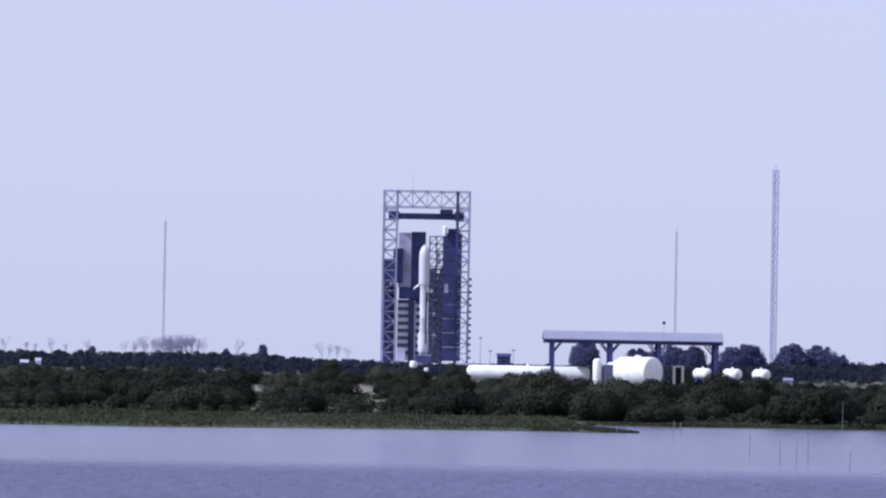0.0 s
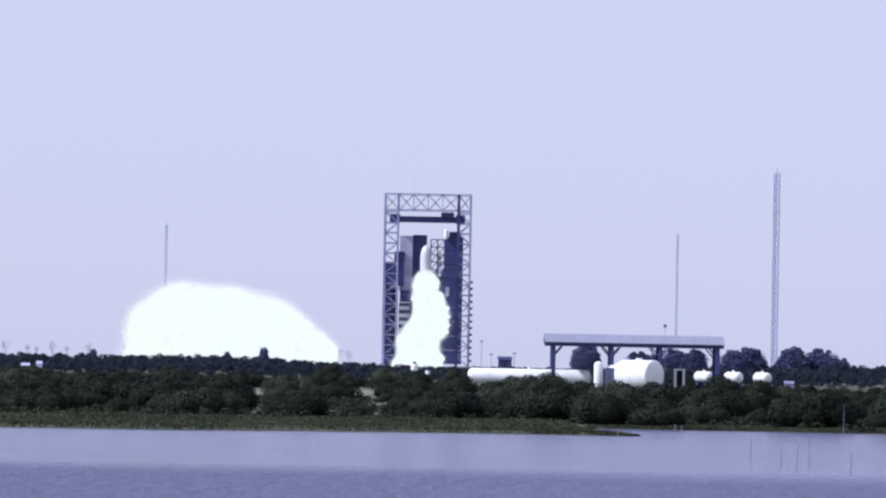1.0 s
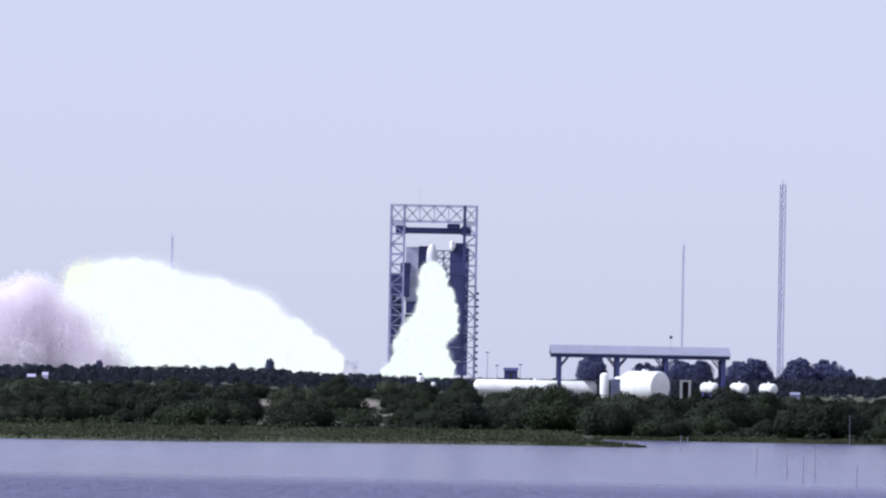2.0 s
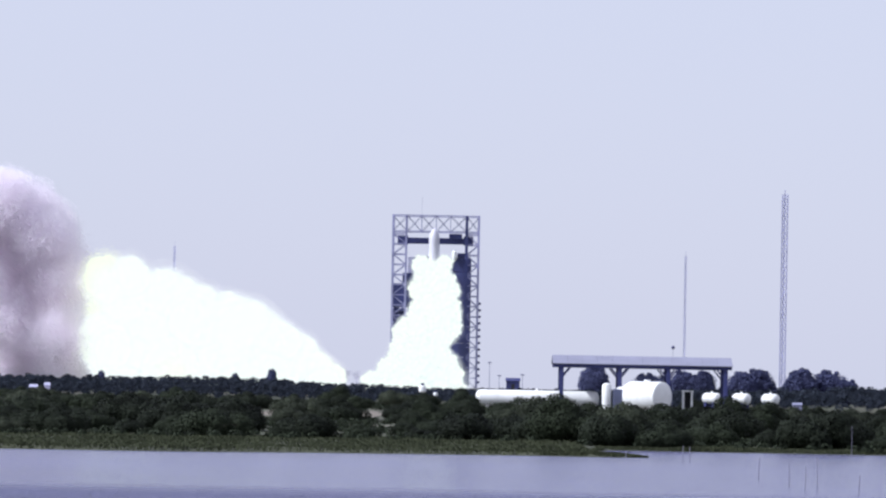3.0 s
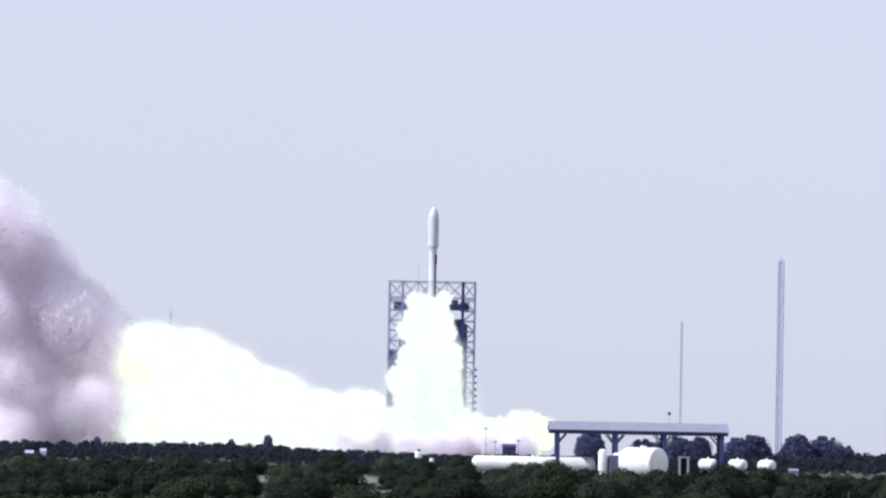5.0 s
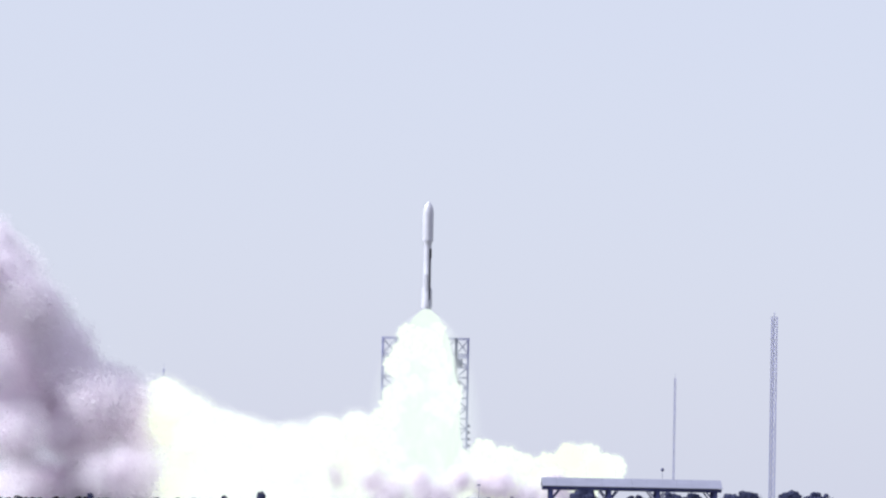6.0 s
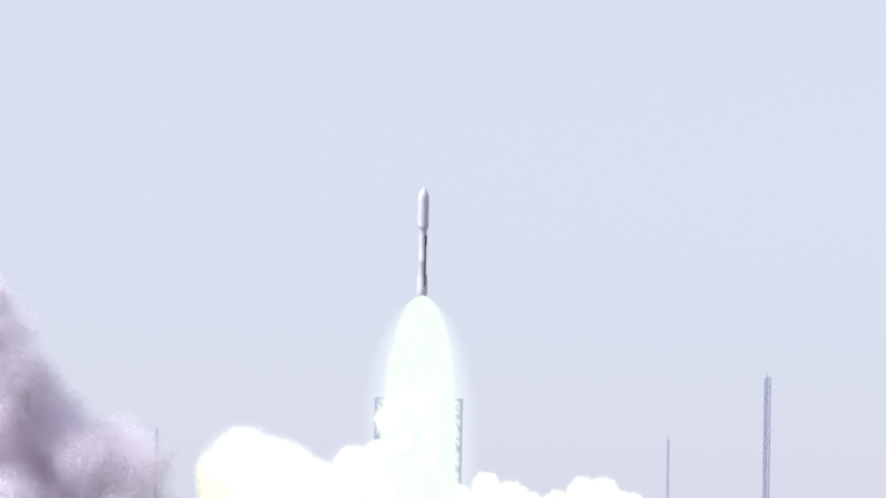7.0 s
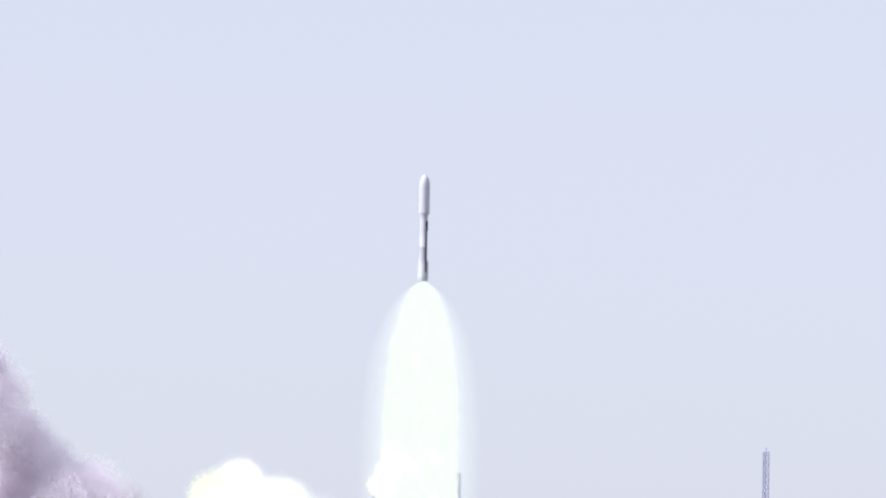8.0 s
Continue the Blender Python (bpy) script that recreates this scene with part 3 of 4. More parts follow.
    part("hatch_panel", box(B(), 7.5, 9.0, 2.8, 3.0, 28.0, 31.6), CLADDING, t, "pale hatch panel")
    # pale lattice between rocket and enclosed half
    bm = B()
    for x in (1.4, 4.1, 6.8):
        beam(bm, (x, 9, 0), (x, 9, 50.5), 0.5)
    for i in range(17):
        za, zb = 50.5 * i / 17, 50.5 * (i + 1) / 17
        for a, b in ((1.4, 4.1), (4.1, 6.8)):
            beam(bm, (a, 9, zb), (b, 9, zb), 0.42)
            beam(bm, (a, 9, za), (b, 9, zb), 0.3)
    part("lattice", bm, STEEL, t)
    part("lattice_wall", box(B(), 1.2, 6.9, 9.8, 10.1, 0, 38), CLADDING, t, "pale grey clad back wall")
    rng = random.Random(31)
    for i in range(16):
        x, z = rng.choice((1.6, 3.0, 4.4, 5.6)), 2.5 + i * 2.8 + rng.uniform(-0.6, 0.6)
        part("equipment_box", box(B(), x, x + rng.uniform(0.8, 1.5), 7.6, 8.7, z, z + rng.uniform(0.9, 1.8), 0.05), STEEL_PALE if i % 3 else WHITE, t)
    # small landings on the outer edge
    for i in range(13):
        part("landing", box(B(), 17.3, 18.3, 1, 4, 2 + i * 2.6, 2.9 + i * 2.6, 0.05), STEEL_DARK, t)


service_tower()


# ---- rocket ----
def build_rocket():
    r = thing("rocket", pose(-7.2, 2003, 8.4), "tall white two-stage rocket with a bulbous nose fairing", "rocket")
    part("booster", lathe(B(), [(1.52, 3.2), (1.52, 14.0), (1.54, 14.05), (1.54, 14.3), (1.52, 14.35), (1.52, 20.4)]), WHITE_ROCKET, r, "", True)
    part("engine_skirt", lathe(B(), [(1.7, 0.5), (1.78, 0.7), (1.78, 3.4), (1.6, 4.2), (1.56, 7.6), (1.54, 7.7)]), WHITE_ROCKET, r, "", True)
    part("interstage", lathe(B(), [(1.53, 20.3), (1.53, 24.6)]), WHITE_ROCKET, r, "", True)
    # black panel puts the interstage's deepest shade into colour, away from the sun
    bm = B()
    ring = [[bm.verts.new((rad * math.cos(radians(a)), rad * math.sin(radians(a)), z)) for a in range(-62, 69, 10)] for rad, z in ((1.54, 20.6), (1.6, 20.7), (1.6, 24.3), (1.54, 24.4))]
    for lo, hi in zip(ring, ring[1:]):
        for i in range(len(lo) - 1):
            bm.faces.new((lo[i], lo[i + 1], hi[i + 1], hi[i]))
    part("insulation_panel", bm, BLACK_BAND, r, "black panel on the interstage, standing in for its shaded side")
    part("upper_stage", lathe(B(), [(1.5, 24.5), (1.5, 26.4), (2.05, 27.6)]), WHITE_ROCKET, r, "", True)
    ogive = [(2.1, 27.5), (2.12, 28.0), (2.12, 38.2)]
    for i in range(1, 9):
        q = i / 8
        ogive.append((max(0.02, 2.12 * (1 - q ** 2.4) ** 0.75), 38.2 + 5.1 * q))
    part("nose_fairing", lathe(B(), ogive), WHITE_ROCKET, r, "", True)
    for a in (-25, 155):
        m = pose(0, 0, 0, 0, 0, a)
        bm = lathe(B(), [(0.1, 8.9), (0.45, 8.0), (0.5, 7.4), (0.5, 1.2), (0.35, 0.8)], 16)
        bmesh.ops.translate(bm, verts=bm.verts, vec=(1.75, 0, 0))
        bmesh.ops.transform(bm, verts=bm.verts, matrix=m)
        part("side_pod", bm, WHITE_ROCKET, r, "", True)
    bm = B()
    box(bm, 1.4, 1.75, -0.25, 0.25, 4, 21, 0.05)
    bmesh.ops.rotate(bm, verts=bm.verts, matrix=Matrix.Rotation(radians(-52), 3, "Z"))
    part("cable_duct", bm, BLACK_BAND, r, "black cable duct along the body")
    for x in (-1.1, 0, 1.1):
        bm = lathe(B(), [(0.62, -0.6), (0.5, 0.2), (0.25, 0.9)], 16)
        bmesh.ops.translate(bm, verts=bm.verts, vec=(x, 0, 0))
        part("engine_nozzle", bm, SILVER, r, "", True)
    return r


ROCKET = build_rocket()


def build_plume():
    """The burning exhaust below the engines: a bell that widens into a column."""
    p = thing("exhaust_plume", pose(-7.2, 2003, 0), "blinding white column of burning rocket exhaust", "flame")
    prof = [(1.2, 0.4), (2.6, -0.6), (4.6, -2.6), (6.4, -5.5), (8.0, -9.5), (9.3, -14), (10.8, -20), (12.0, -27), (13.0, -36), (13.8, -48), (14.2, -62), (14.3, -78), (14.0, -95), (12.5, -112), (8, -118)]
    fine = []
    for (r0, z0), (r1, z1) in zip(prof, prof[1:]):
        k = max(1, int(abs(z1 - z0) / 1.6))
        fine += [(r0 + (r1 - r0) * i / k, z0 + (z1 - z0) * i / k) for i in range(k)]
    # nested glow shells build the halo of bloom round the flame
    shells = [("core", 0.0, PLUME), ("glow", 0.4, PLUME_BLOOM), ("glow", 0.8, PLUME_BLOOM)] + [("outer_glow", 1.3 + 0.3 * i + 0.055 * i * i, PLUME_GLOW) for i in range(11)]
    for name, grow, mat in shells:
        bm = lathe(B(), [(r + grow * (1 - math.exp(min(0, z) / 15)), z) for r, z in fine], 64)
        for v in bm.verts:
            a = min(1.0, max(0.0, -v.co.z / 25))
            q = Vector((v.co.x * 0.16, v.co.y * 0.16, v.co.z * 0.1)) + Vector((grow, 0, 0))
            d = abs(noise.noise(q)) * 2.4 + abs(noise.noise(q * 2.4)) * 1.3 + abs(noise.noise(q * 5)) * 0.6 - 0.9
            n = Vector((v.co.x, v.co.y, 0)).normalized()
            v.co += n * d * a * 1.3 / (1 + grow)
        part(name, bm, mat, p, "", True)
    return p


EXHAUST = build_plume()


# ---- clouds of flame, smoke and steam ----
def swell(n, amount, seed, fine):
    """How far a billow stands out in the direction n."""
    q = n * 1.7 + Vector((seed * 7.1, seed * 3.3, seed))
    return 1 + amount * (1.1 * abs(noise.noise(q)) + (0.25 + 0.35 * fine) * abs(noise.noise(q * 2.2)) + 0.22 * fine * abs(noise.noise(q * 4.7)) - 0.3)


def puff_mesh(name, seed, size, mat, amount, fine=1.0):
    bm = B()
    bmesh.ops.create_icosphere(bm, subdivisions=4, radius=1)
    k = size / (1 + amount * 0.35)
    for v in bm.verts:
        v.co *= k * swell(v.co.normalized(), amount, seed, fine)
    me = bpy.data.meshes.new(name)
    bm.to_mesh(me)
    bm.free()
    me.materials.append(mat)
    me.shade_smooth()
    return me


def fringe_mesh(seed, mat, amount, fine, count, depth, size, inner=0.985, stray=0.5):
    """The frayed rim of a billow: many small shreds that thin out away from it."""
    rng = np.random.default_rng(seed)
    v = []
    for i in range(count):
        n = Vector(rng.normal(size=3)).normalized()
        far = depth * rng.random() ** (1.7 if inner > 0.9 else 1.1)
        p = n * ((swell(n, amount, seed, fine) / (1 + amount * 0.35)) * (inner + far))
        out = (n + stray * Vector(rng.normal(size=3))).normalized()
        a = out.orthogonal().normalized()
        b = out.cross(a)
        w = size * rng.uniform(0.6, 1.3) * (1 - 0.45 * far / depth)
        v += [p - a * w, p - b * w, p + a * w, p + b * w]
    me = bpy.data.meshes.new("fringe")
    me.from_pydata(v, [], np.arange(4 * count).reshape(-1, 4).tolist())
    me.materials.append(mat)
    return me


def puff_kinds(core, amount, fine, count, depth, glows=()):
    """Four shapes of one kind of billow: the body, its frayed rim, and clear glowing shells that stand in for bloom.
    """
    made = []
    for i in range(4):
        shells = [puff_mesh("core", 3 + i, 1.0, core, amount, fine), fringe_mesh(3 + i, core, amount, fine, count, depth, 0.03)]
        shells += [puff_mesh("glow", 13 + 10 * k + i, grown, mat, amount * 0.8, 0) for k, (grown, mat) in enumerate(glows)]
        made.append(shells)
    return made


FIRE_SHELLS = ((1.1, FIRE_BLOOM), (1.22, FIRE_GLOW), (1.38, FIRE_GLOW))
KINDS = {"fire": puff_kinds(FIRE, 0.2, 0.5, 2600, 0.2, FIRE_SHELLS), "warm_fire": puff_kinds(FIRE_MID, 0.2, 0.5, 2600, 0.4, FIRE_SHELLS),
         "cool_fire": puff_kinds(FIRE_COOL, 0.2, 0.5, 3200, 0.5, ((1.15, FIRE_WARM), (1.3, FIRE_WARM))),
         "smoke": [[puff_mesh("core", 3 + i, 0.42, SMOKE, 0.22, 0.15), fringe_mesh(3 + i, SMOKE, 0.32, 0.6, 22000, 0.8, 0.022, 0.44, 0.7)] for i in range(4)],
         "pad": puff_kinds(PAD_FLAME, 0.45, 1.0, 1500, 0.3, ((1.14, PLUME_BLOOM), (1.34, PLUME_GLOW))),
         "surge": puff_kinds(FIRE, 0.4, 0.7, 1800, 0.25, ((1.1, PLUME_BLOOM), (1.25, PLUME_GLOW)))}


def puff(kind, i, r, name, label, category, group):
    ob = thing(name, Matrix.Diagonal((r, r, r, 1)), label, category, group)
    for me in KINDS[kind][i % 4]:
        c = new(me.name.split(".")[0], me)
        c.parent = ob
    return ob


TIMES = [0.0, 0.1, 0.2, 0.3, 0.4, 0.5, 0.6, 0.8, 1.0, 1.25, 1.5, 1.8, 2.2, 2.6, 3.0, 3.5, 4.0, 4.5, 5.0, 5.5, 6.0, 6.5, 7.0, 7.5, 8.0]


def fire_tone(s, rng):
    """The flame is white by the duct and yellow at its far end."""
    u = s + rng.uniform(-0.1, 0.1)
    return "cool_fire" if u > 1.0 else "warm_fire" if u > 0.88 else "fire"


def cloud(kind, count, place, radius, name, label, category, group, seed):
    """Rigid billows that well up and spread; place(t, s, h, q, r) gives the middle of one."""
    rng = random.Random(seed)
    made = []
    for i in range(count):
        s, h, q, spin = (i + rng.random()) / count, rng.random(), rng.uniform(-1, 1), rng.uniform(-14, 14)
        if i % 3 == 0:
            h = 1.0
        r = rng.uniform(*radius) * (0.65 if kind == "fire" and s < 0.16 else 1)
        ob = puff(fire_tone(s, rng) if kind == "fire" else kind, rng.randrange(4), r, name, label, category, group)
        turn = [rng.uniform(0, 360) for _ in range(3)]
        rows = [(t, pose(*place(t, s, h, q, r), turn[0], turn[1], turn[2] + spin * t)) for t in TIMES]
        made.append((ob, rows))
    return made


def curve(t, *pairs):
    return float(np.interp(t, pairs[::2], pairs[1::2]))


def row_at(table, t):
    """The numbers of a table of rows (seconds, ...) at the time t."""
    a = np.asarray(table, float)
    return [float(np.interp(t, a[:, 0], a[:, k])) for k in range(1, a.shape[1])]


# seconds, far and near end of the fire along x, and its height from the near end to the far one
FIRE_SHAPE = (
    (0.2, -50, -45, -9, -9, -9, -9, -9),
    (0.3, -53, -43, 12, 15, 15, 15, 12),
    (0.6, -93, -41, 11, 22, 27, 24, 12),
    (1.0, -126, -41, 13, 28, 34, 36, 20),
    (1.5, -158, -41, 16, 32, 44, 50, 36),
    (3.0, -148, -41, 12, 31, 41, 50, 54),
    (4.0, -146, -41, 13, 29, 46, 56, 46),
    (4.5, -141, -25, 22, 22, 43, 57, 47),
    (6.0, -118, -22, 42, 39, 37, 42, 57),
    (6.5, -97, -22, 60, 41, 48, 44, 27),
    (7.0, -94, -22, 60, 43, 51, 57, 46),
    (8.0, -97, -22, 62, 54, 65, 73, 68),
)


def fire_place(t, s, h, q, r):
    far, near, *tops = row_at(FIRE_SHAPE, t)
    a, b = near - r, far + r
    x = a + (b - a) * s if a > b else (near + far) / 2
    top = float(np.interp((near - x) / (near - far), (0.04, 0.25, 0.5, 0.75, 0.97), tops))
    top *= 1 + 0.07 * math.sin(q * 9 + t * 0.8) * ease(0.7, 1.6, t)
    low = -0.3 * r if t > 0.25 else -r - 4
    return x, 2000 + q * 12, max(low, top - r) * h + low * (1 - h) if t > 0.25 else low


# seconds, far and near end of the smoke along x, and its height from the far end to the near one
SMOKE_SHAPE = (
    (1.3, -150, -118, -30, -30, -30, -30, -30),
    (1.5, -152, -114, 10, 22, 24, 20, 8),
    (1.8, -185, -116, 30, 34, 30, 24, 10),
    (2.8, -204, -139, 83, 84, 81, 67, 52),
    (3.5, -204, -138, 95, 91, 80, 64, 50),
    (4.5, -204, -127, 106, 98, 80, 67, 57),
    (6.0, -204, -98, 117, 93, 63, 55, 48),
    (7.0, -204, -100, 119, 88, 60, 62, 54),
    (8.0, -204, -110, 124, 95, 74, 73, 64),
)


def smoke_place(t, s, h, q, r):
    far, near, *tops = row_at(SMOKE_SHAPE, t)
    top = float(np.interp(s, (0.1, 0.35, 0.6, 0.85, 1.0), tops)) * (1 + 0.05 * math.sin(q * 8))
    if q > -0.68 and t < 2.6:  # at first only a few wisps break through the fire
        top = min(top, curve(t, 1.5, -30, 1.9, 20, 2.6, 80))
    low = -0.2 * r if t > 1.5 and top > 0 else -r - 14
    return far + r + (near - far - 2 * r) * s, 2016 + q * 30 - (12 * ease(2.8, 1.8, t) if q < -0.68 else 0), max(low, top - r) * h + low * (1 - h)


# seconds, height of the column round the rocket, and its reach to the far and the near side from the foot up
PAD_SHAPE = (
    (0.1, -9, 3, 3, 3, 3, 3, 3, 3, 3),
    (0.3, 14, 9, 8, 5, 4, 5, 5, 5, 5),
    (0.5, 29, 12, 9, 6, 3, 8, 8, 9, 8),
    (1.0, 41, 13, 12, 4, 2, 8, 6, 11, 1),
    (1.5, 45, 14, 15, 4, 2, 9, 6, 12, 1),
    (3.0, 57, 29, 20, 11, 10, 15, 8.5, 12, 9),
    (4.5, 64, 32, 16, 13, 11, 24, 10, 12, 10),
    (6.0, 79, 32, 19, 20, 12, 20, 11, 15, 9),
    (7.0, 82, 44, 37, 24, 10, 14, 11, 11, 12),
    (8.0, 86, 44, 42, 27, 13, 14, 14, 14, 14),
)


def pad_place(t, s, h, q, r):
    """A ragged column round the rocket, broader at its foot; s is the share of its height."""
    top, *reach = row_at(PAD_SHAPE, t)
    w = float(np.interp(s, (0, 0.33, 0.66, 1), reach[:4] if q < 0 else reach[4:]))
    w *= 1 + 0.12 * math.cos((s - 0.15 - 0.02 * t) * 19 + (2 if q < 0 else 0))
    top -= 4 * (1 - abs(q)) * ease(2.4, 3.0, t)
    low = -0.2 * r if t > 0.15 else -r - 3
    q = math.copysign(abs(q) ** 0.75, q)
    return -7 + q * max(0.3, w - r), 1994 + 4 * (h - 0.5), (top - r - low) * s + low + (0 if top < 0 else 2)


# ground steam: its own emission replaces the light of the flames on it
def surge_place(t, s, h, q, r):
    reach = curve(t, 0, 0, 2.6, 2, 3.0, 8, 3.5, 13, 4.0, 24, 4.5, 32, 6, 76, 6.5, 83, 7, 86, 8, 100)
    top = curve(t, 0, -12, 2.6, -8, 3.0, 8, 3.5, 11, 4.5, 17, 6, 32, 6.5, 36, 7, 43, 8, 54)
    left = curve(t, 0, -20, 3, -28, 4.5, -40, 6, -62, 8, -75)
    low = -0.35 * r if t > 2.8 else -r - 6
    x = left + (reach - r - left) * s
    lump = 0.9 + 0.1 * math.sin(s * 23)
    return x, 2001 + q * 5, max(low, (top * lump - r)) * (0.5 + 0.5 * h) + low * (0.5 - 0.5 * h) + 2


def steam_place(t, s, h, q, r):
    reach = curve(t, 0, 0, 3.5, 6, 4.0, 16, 4.5, 30, 6, 58, 8, 84)
    left = curve(t, 0, -20, 4, -24, 4.5, -26, 6, -66, 8, -80)
    top = curve(t, 0, -12, 3.2, -10, 4.0, 5, 4.5, 9, 6, 21, 6.5, 22, 8, 32)
    low = -0.4 * r if t > 3.6 else -r - 6
    return left + (reach - r - left) * s, 1986 + q * 3, max(low, top - r) * h + low * (1 - h) + 2


# late fireballs also serve as lit steam, bright by emission alone
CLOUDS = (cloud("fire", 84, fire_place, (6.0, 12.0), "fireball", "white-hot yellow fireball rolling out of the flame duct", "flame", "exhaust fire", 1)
          + cloud("smoke", 72, smoke_place, (8, 16), "smoke_puff", "mauve-grey billow of exhaust smoke", "smoke", "exhaust smoke", 2)
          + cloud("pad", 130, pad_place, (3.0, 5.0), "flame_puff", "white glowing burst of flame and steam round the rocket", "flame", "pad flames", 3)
          + cloud("surge", 46, surge_place, (5.0, 8.5), "flame_puff", "white steam rolling along the ground, self-lit in place of flame light", "flame", "ground flames", 4)
          + cloud("smoke", 20, steam_place, (5.5, 9.0), "smoke_puff", "mauve smoke billow low over the ground", "smoke", "ground smoke", 5))


# ---- storage yard in front of the pad ----
def pavilion():
    p = thing("open_shelter", pose(38, 1000, 1.4), "open-sided shelter with a lilac-grey sheet roof on dark posts", "shelter")
    for s in range(12):
        x0 = -17.8 + s * 35.6 / 12
        bm = B()
        v = [bm.verts.new(c) for c in ((x0, -1, 9.55), (x0 + 2.94, -1, 9.55), (x0 + 2.94, 6, 11.2), (x0, 6, 11.2), (x0, -1, 9.4), (x0 + 2.94, -1, 9.4), (x0 + 2.94, 6, 11.05), (x0, 6, 11.05))]
        for f in ((0, 1, 2, 3), (7, 6, 5, 4), (0, 4, 5, 1), (1, 5, 6, 2), (2, 6, 7, 3), (3, 7, 4, 0)):
            bm.faces.new([v[i] for i in f])
        part("roof_panel", bm, ROOF, p)
        bm = B()
        v = [bm.verts.new(c) for c in ((x0, 6.02, 11.2), (x0 + 2.94, 6.02, 11.2), (x0 + 2.94, 13, 9.55), (x0, 13, 9.55), (x0, 6.02, 11.05), (x0 + 2.94, 6.02, 11.05), (x0 + 2.94, 13, 9.4), (x0, 13, 9.4))]
        for f in ((0, 1, 2, 3), (7, 6, 5, 4), (0, 4, 5, 1), (1, 5, 6, 2), (2, 6, 7, 3), (3, 7, 4, 0)):
            bm.faces.new([v[i] for i in f])
        part("roof_panel", bm, ROOF, p)
    part("eave_beam", box(B(), -17.6, 17.6, -0.6, 0.0, 8.75, 9.38, 0.03), STEEL_DARK, p)
    part("eave_beam", box(B(), -17.6, 17.6, 12.0, 12.6, 8.75, 9.38, 0.03), STEEL_DARK, p)
    for x in (-16.0, -4.5, 5.1, 16.4):
        for y in (-0.3, 12.3):
            post = part("post", box(B(), x - 0.4, x + 0.4, y - 0.3, y + 0.3, -0.2, 8.75, 0.04), STEEL_DARK, p)
            bm = B()
            for sgn in (-1, 1):
                if abs(x + sgn * 1.8) < 17.6:
                    beam(bm, (x + sgn * 0.3, y, 7.0), (x + sgn * 1.7, y, 8.7), 0.28)
            part("brace", bm, STEEL_DARK, post)
        part("tie_beam", box(B(), x - 0.2, x + 0.2, 0.0, 12.0, 8.8, 9.2), STEEL_DARK, p)


pavilion()


def tank_body(bm, r, length, n=40, dome=0.6):
    """A lying tank along x with domed ends."""
    prof = [(0.02, -length / 2)]
    for i in range(1, 9):
        a = i / 8 * math.pi / 2
        prof.append((r * math.sin(a), -length / 2 + r * dome * (1 - math.cos(a))))
    prof += [(rr, -z) for rr, z in prof[::-1]]
    lathe(bm, prof, n)
    bmesh.ops.rotate(bm, verts=bm.verts, matrix=Matrix.Rotation(math.pi / 2, 3, "Y"))
    return bm


def lying_tank(m, r, length, label, saddles, group="", lift=0.0, dome=0.6):
    """Its origin is on the ground under the middle."""
    t = thing("storage_tank", m, label, "tank", group)
    bm = tank_body(B(), r, length, 40, dome)
    bmesh.ops.translate(bm, verts=bm.verts, vec=(0, 0, r + lift))
    body = part("tank_body", bm, WHITE, t, "", True)
    for q in saddles:
        part("saddle", box(B(), q * length - 0.3, q * length + 0.3, -r * 0.75, r * 0.75, -0.3, lift + r * 0.45, 0.04), STEEL_DARK if lift > 1 else CONCRETE, t)
    bm = B()
    bmesh.ops.create_cone(bm, segments=16, radius1=r * 0.22, radius2=r * 0.22, depth=0.5, cap_ends=True, matrix=Matrix.Translation((0, 0, 2 * r + lift + 0.1)))
    part("manhole", bm, WHITE, body)
    for q in (-0.33, 0, 0.33):
        bm = B()
        lathe(bm, [(r + 0.02, -0.06), (r + 0.05, -0.05), (r + 0.05, 0.05), (r + 0.02, 0.06)], 40)
        bmesh.ops.rotate(bm, verts=bm.verts, matrix=Matrix.Rotation(math.pi / 2, 3, "Y"))
        bmesh.ops.translate(bm, verts=bm.verts, vec=(q * length, 0, r + lift))
        part("band", bm, WHITE, body, "", True)
    return t


g = land(20, 1006)
lying_tank(pose(17.4, 1006, g), 1.62, 24.6, "long white cylindrical storage tank lying on saddles", (-0.4, -0.14, 0.14, 0.4), lift=0.8)
lying_tank(pose(38.6, 991, g, 0, 0, -43), 2.95, 8.8, "large white cylindrical tank with a domed grey-shaded end", (-0.3, 0.3), lift=0.3, dome=0.2)
lying_tank(pose(34.6, 994.5, g, 0, 0, -35), 2.2, 4.4, "shorter white tank beside the large one", (-0.25, 0.25), lift=0.7)
for x, a in ((53.3, -50), (59.3, -52), (65.2, -58)):
    lying_tank(pose(x, 1030, g, 0, 0, a), 1.12, 4.5, "small white tank on tall concrete saddles in the yard", (-0.25, 0.25), "small yard tanks", lift=1.95)


def standing_tank():
    t = thing("standing_tank", pose(30.75, 993, g), "upright white cylindrical tank under the shelter roof", "tank")
    part("tank_body", lathe(B(), [(0.84, 0.6), (0.92, 0.9), (0.92, 5.1), (0.78, 5.5), (0.42, 5.72), (0.05, 5.76)], 40), WHITE, t, "", True)
    part("plinth", lathe(B(), [(1.2, -0.3), (1.2, 0.6)], 24), CONCRETE, t)


standing_tank()


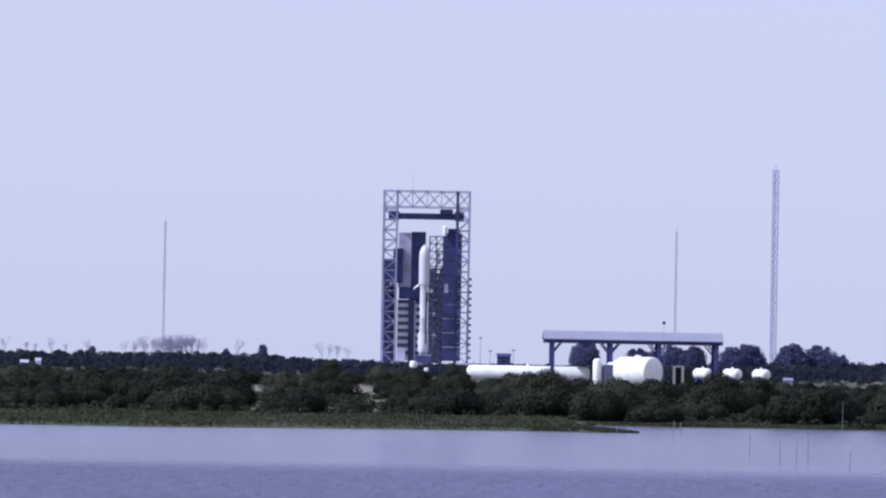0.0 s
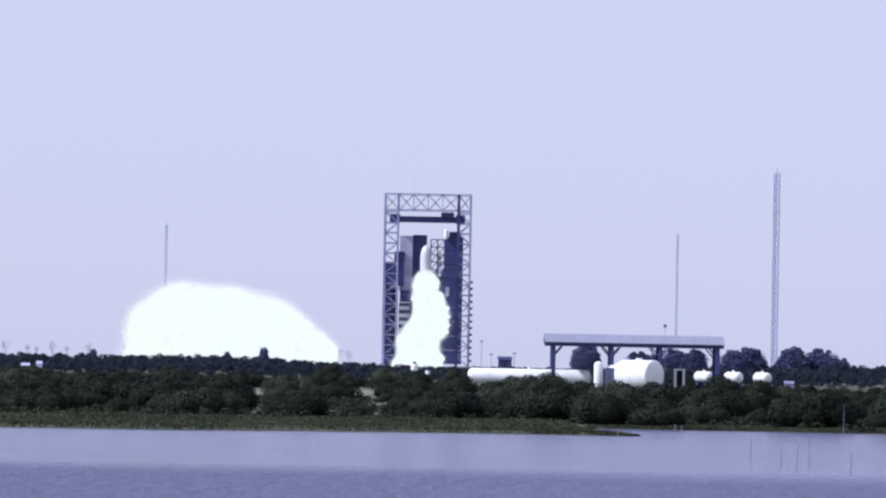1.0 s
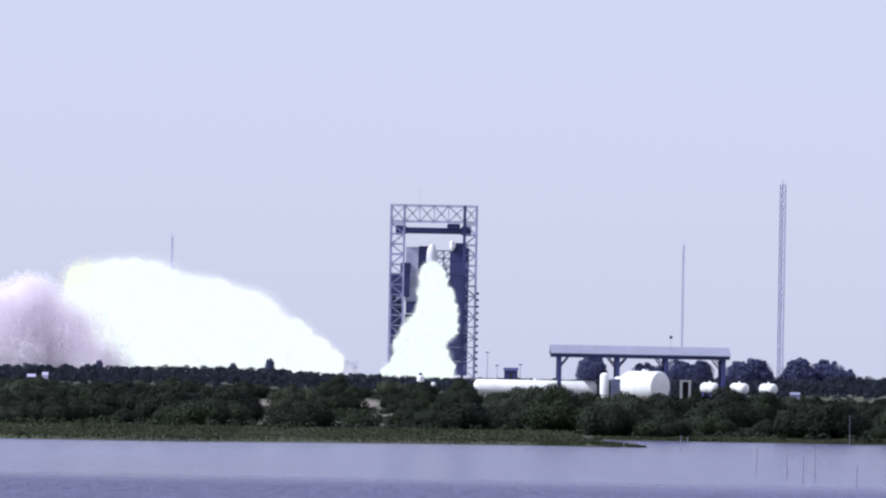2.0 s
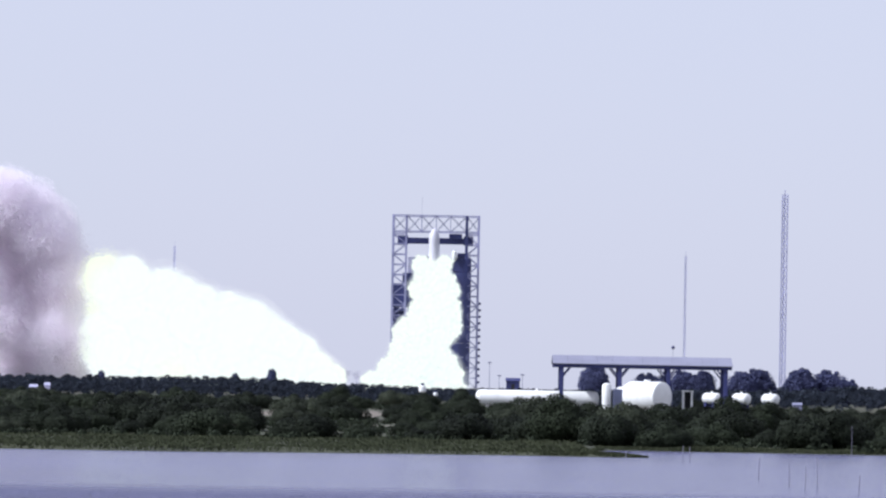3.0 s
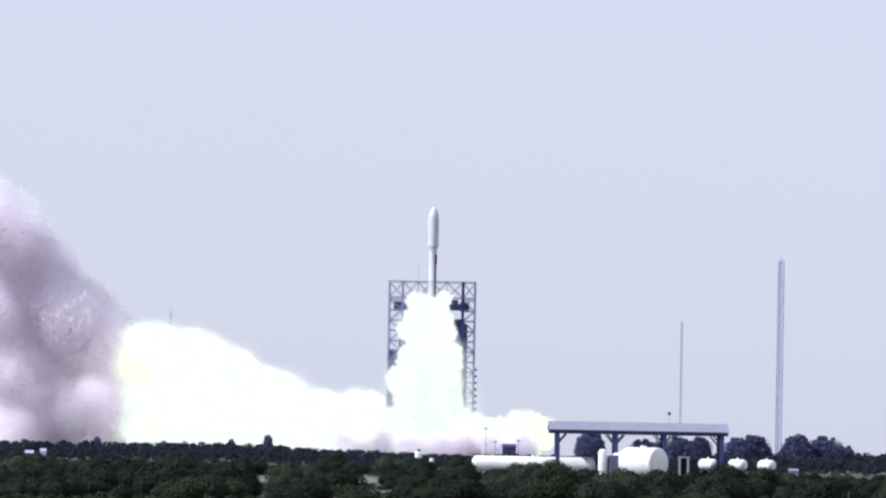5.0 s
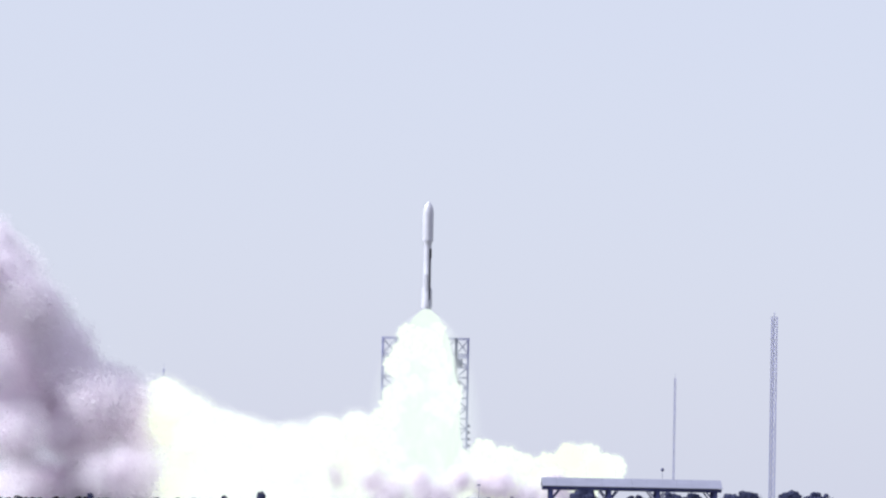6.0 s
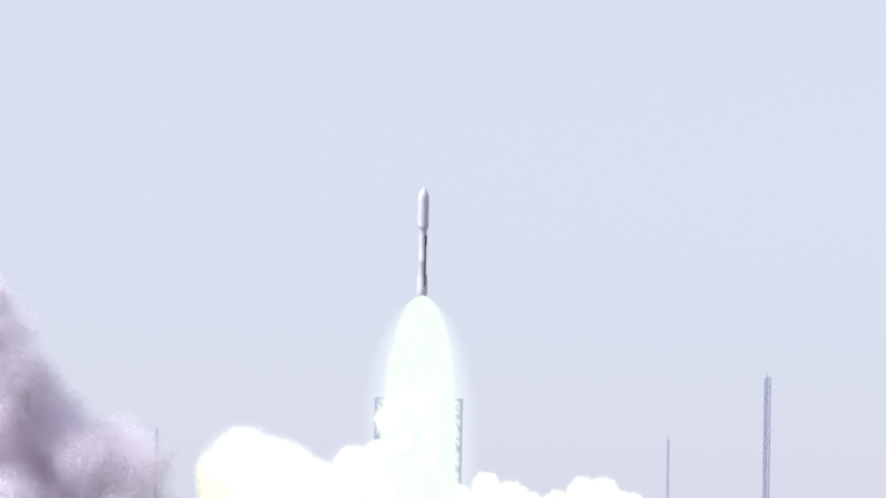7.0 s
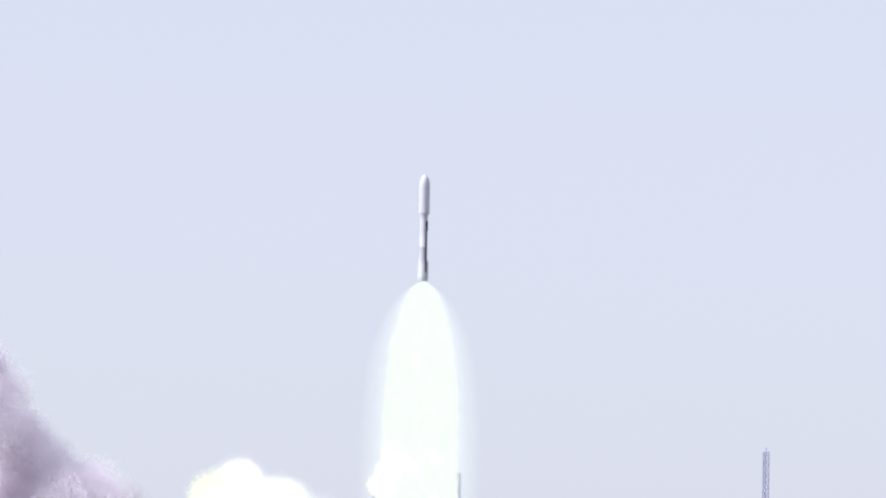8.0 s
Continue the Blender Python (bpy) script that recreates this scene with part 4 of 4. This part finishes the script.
# block beside the upright tank; its blue-grey colour stands in for shade
def cabinet():
    c = thing("equipment_cabinet", pose(32.9, 993, g), "tall cabinet between two tanks, its shade put into the colour", "cabinet")
    part("body", box(B(), -0.9, 0.9, -0.8, 0.8, 0.2, 4.6, 0.05), CABINET, c)
    part("plinth", box(B(), -1.0, 1.0, -0.9, 0.9, -0.3, 0.2), CONCRETE, c)
    for x in (-0.42, 0.42):
        part("door", box(B(), x - 0.4, x + 0.4, -0.84, -0.803, 0.4, 4.3, 0.01), CABINET, c)


cabinet()


def booth():
    b = thing("booth", pose(47.1, 1004, g), "small white booth with a dark open doorway", "booth")
    part("side_wall", box(B(), -1.05, -0.62, -1, 1, -0.2, 4.3, 0.03), WHITE, b)
    part("side_wall", box(B(), 0.62, 1.05, -1, 1, -0.2, 4.3, 0.03), WHITE, b)
    part("roof", box(B(), -1.15, 1.15, -1.1, 1.1, 4.3, 4.6, 0.04), WHITE, b)
    # shade inside the doorway is painted on as a near-black wall
    part("back_wall", box(B(), -0.6, 0.6, 0.8, 1, -0.2, 4.28), DARK, b, "inside wall, near-black in place of shade")


booth()


def pole_lamp():
    p = thing("antenna_pole", pose(48.3, 1100, 1.5), "thin pole with a small dark ball head", "antenna")
    part("pole", lathe(B(), [(0.05, -0.3), (0.03, 13.6)], 8), STEEL, p)
    part("head", lathe(B(), [(0.1, 13.4), (0.32, 13.6), (0.36, 13.85), (0.2, 14.15)], 12), STEEL_DARK, p)


pole_lamp()


def light_post(x, h):
    p = thing("light_post", pose(x, 1960, 3.6), "slender grey light post at the pad's edge", "light post", "posts by the pad")
    part("pole", lathe(B(), [(0.13, 0), (0.09, h)], 8), STEEL_PALE, p)
    part("lamp_head", box(B(), -0.7, 0.7, -0.3, 0.3, h, h + 0.5, 0.05), STEEL_PALE, p)


for post_x, post_h in ((15.2, 11.5), (19.0, 6.5), (28.0, 7.0)):
    light_post(post_x, post_h)


def hut(x, y, w, h, mat, label, name="hut"):
    z = land(x, y)
    b = thing(name, pose(x, y, z), label, "hut")
    part("walls", box(B(), -w / 2, w / 2, -w / 2, w / 2, -0.4, h, 0.05), mat, b)
    bm = B()
    v = [bm.verts.new(c) for c in ((-w * .56, -w * .56, h), (w * .56, -w * .56, h), (w * .56, w * .56, h), (-w * .56, w * .56, h), (-w * .56, 0, h * 1.25), (w * .56, 0, h * 1.25))]
    for f in ((0, 1, 5, 4), (2, 3, 4, 5), (0, 4, 3), (1, 2, 5), (3, 2, 1, 0)):
        bm.faces.new([v[i] for i in f])
    part("roof", bm, mat, b)
    part("door", box(B(), -w * 0.12, w * 0.12, -w / 2 - 0.05, -w / 2 - 0.003, 0, h * 0.75), DARK, b)


def instrument_mount(x, y, size, top):
    z = land(x, y)
    b = thing("instrument_mount", pose(x, y, z), "white instrument housing with a dark head on a post", "instrument", "instruments facing the pad")
    h = top - z - 2 * size
    part("post", lathe(B(), [(0.14 * size, -0.3), (0.12 * size, h)], 10), STEEL, b)
    part("housing", lathe(B(), [(0.5 * size, h), (0.8 * size, h + 0.25 * size), (0.8 * size, h + 1.2 * size), (0.55 * size, h + 1.5 * size)], 20), WHITE, b, "", True)
    bm = box(B(), -0.35 * size, 0.35 * size, -0.5 * size, 0.5 * size, h + 1.5 * size, h + 2.0 * size, 0.06)
    part("head", bm, STEEL_DARK, b, "dark instrument head")


instrument_mount(-5.8, 1075, 1.0, 6.5)
instrument_mount(-3.0, 1070, 0.6, 4.9)
hut(23.6, 1900, 5.0, 4.6, STEEL_DARK, "dark equipment building near the pad")
hut(-90.4, 1100, 1.7, 2.3, CLADDING, "small pale grey hut among the trees")
hut(-87.9, 1106, 1.2, 2.7, CLADDING, "narrow pale grey hut among the trees")
hut(71.0, 1035, 1.8, 1.9, STEEL_PALE, "small grey equipment hut in the scrub")


# ---- what moves ----
ROCKET_PATH = (  # seconds, x, height of the engines
    (0, -7.19, 8.83),
    (0.5, -7.19, 8.94),
    (1, -7.21, 9.95),
    (1.5, -7.25, 11.96),
    (2, -7.24, 15.09),
    (3, -7.28, 25.15),
    (3.5, -7.29, 31.64),
    (4, -7.23, 40.13),
    (4.5, -6.9, 49.31),
    (6, -6.5, 84.19),
    (6.5, -6.5, 98.28),
    (7, -6.2, 113.71),
    (7.5, -6.05, 130.04),
    (8, -5.85, 148.83),
)


def motions():
    walk(ROCKET, [(t, pose(x, 2003, z)) for t, x, z in ROCKET_PATH])
    lag = ((0.0, 14.0), (0.15, 10.0), (0.4, 1.5), (0.5, 0.0))
    rows = [(t, pose(-7.2, 2003, 8.4 - d)) for t, d in lag] + [(t, pose(x, 2003, z)) for t, x, z in ROCKET_PATH if t > 0.5]
    walk(EXHAUST, rows)
    for ob, path in CLOUDS:
        walk(ob, path)


motions()
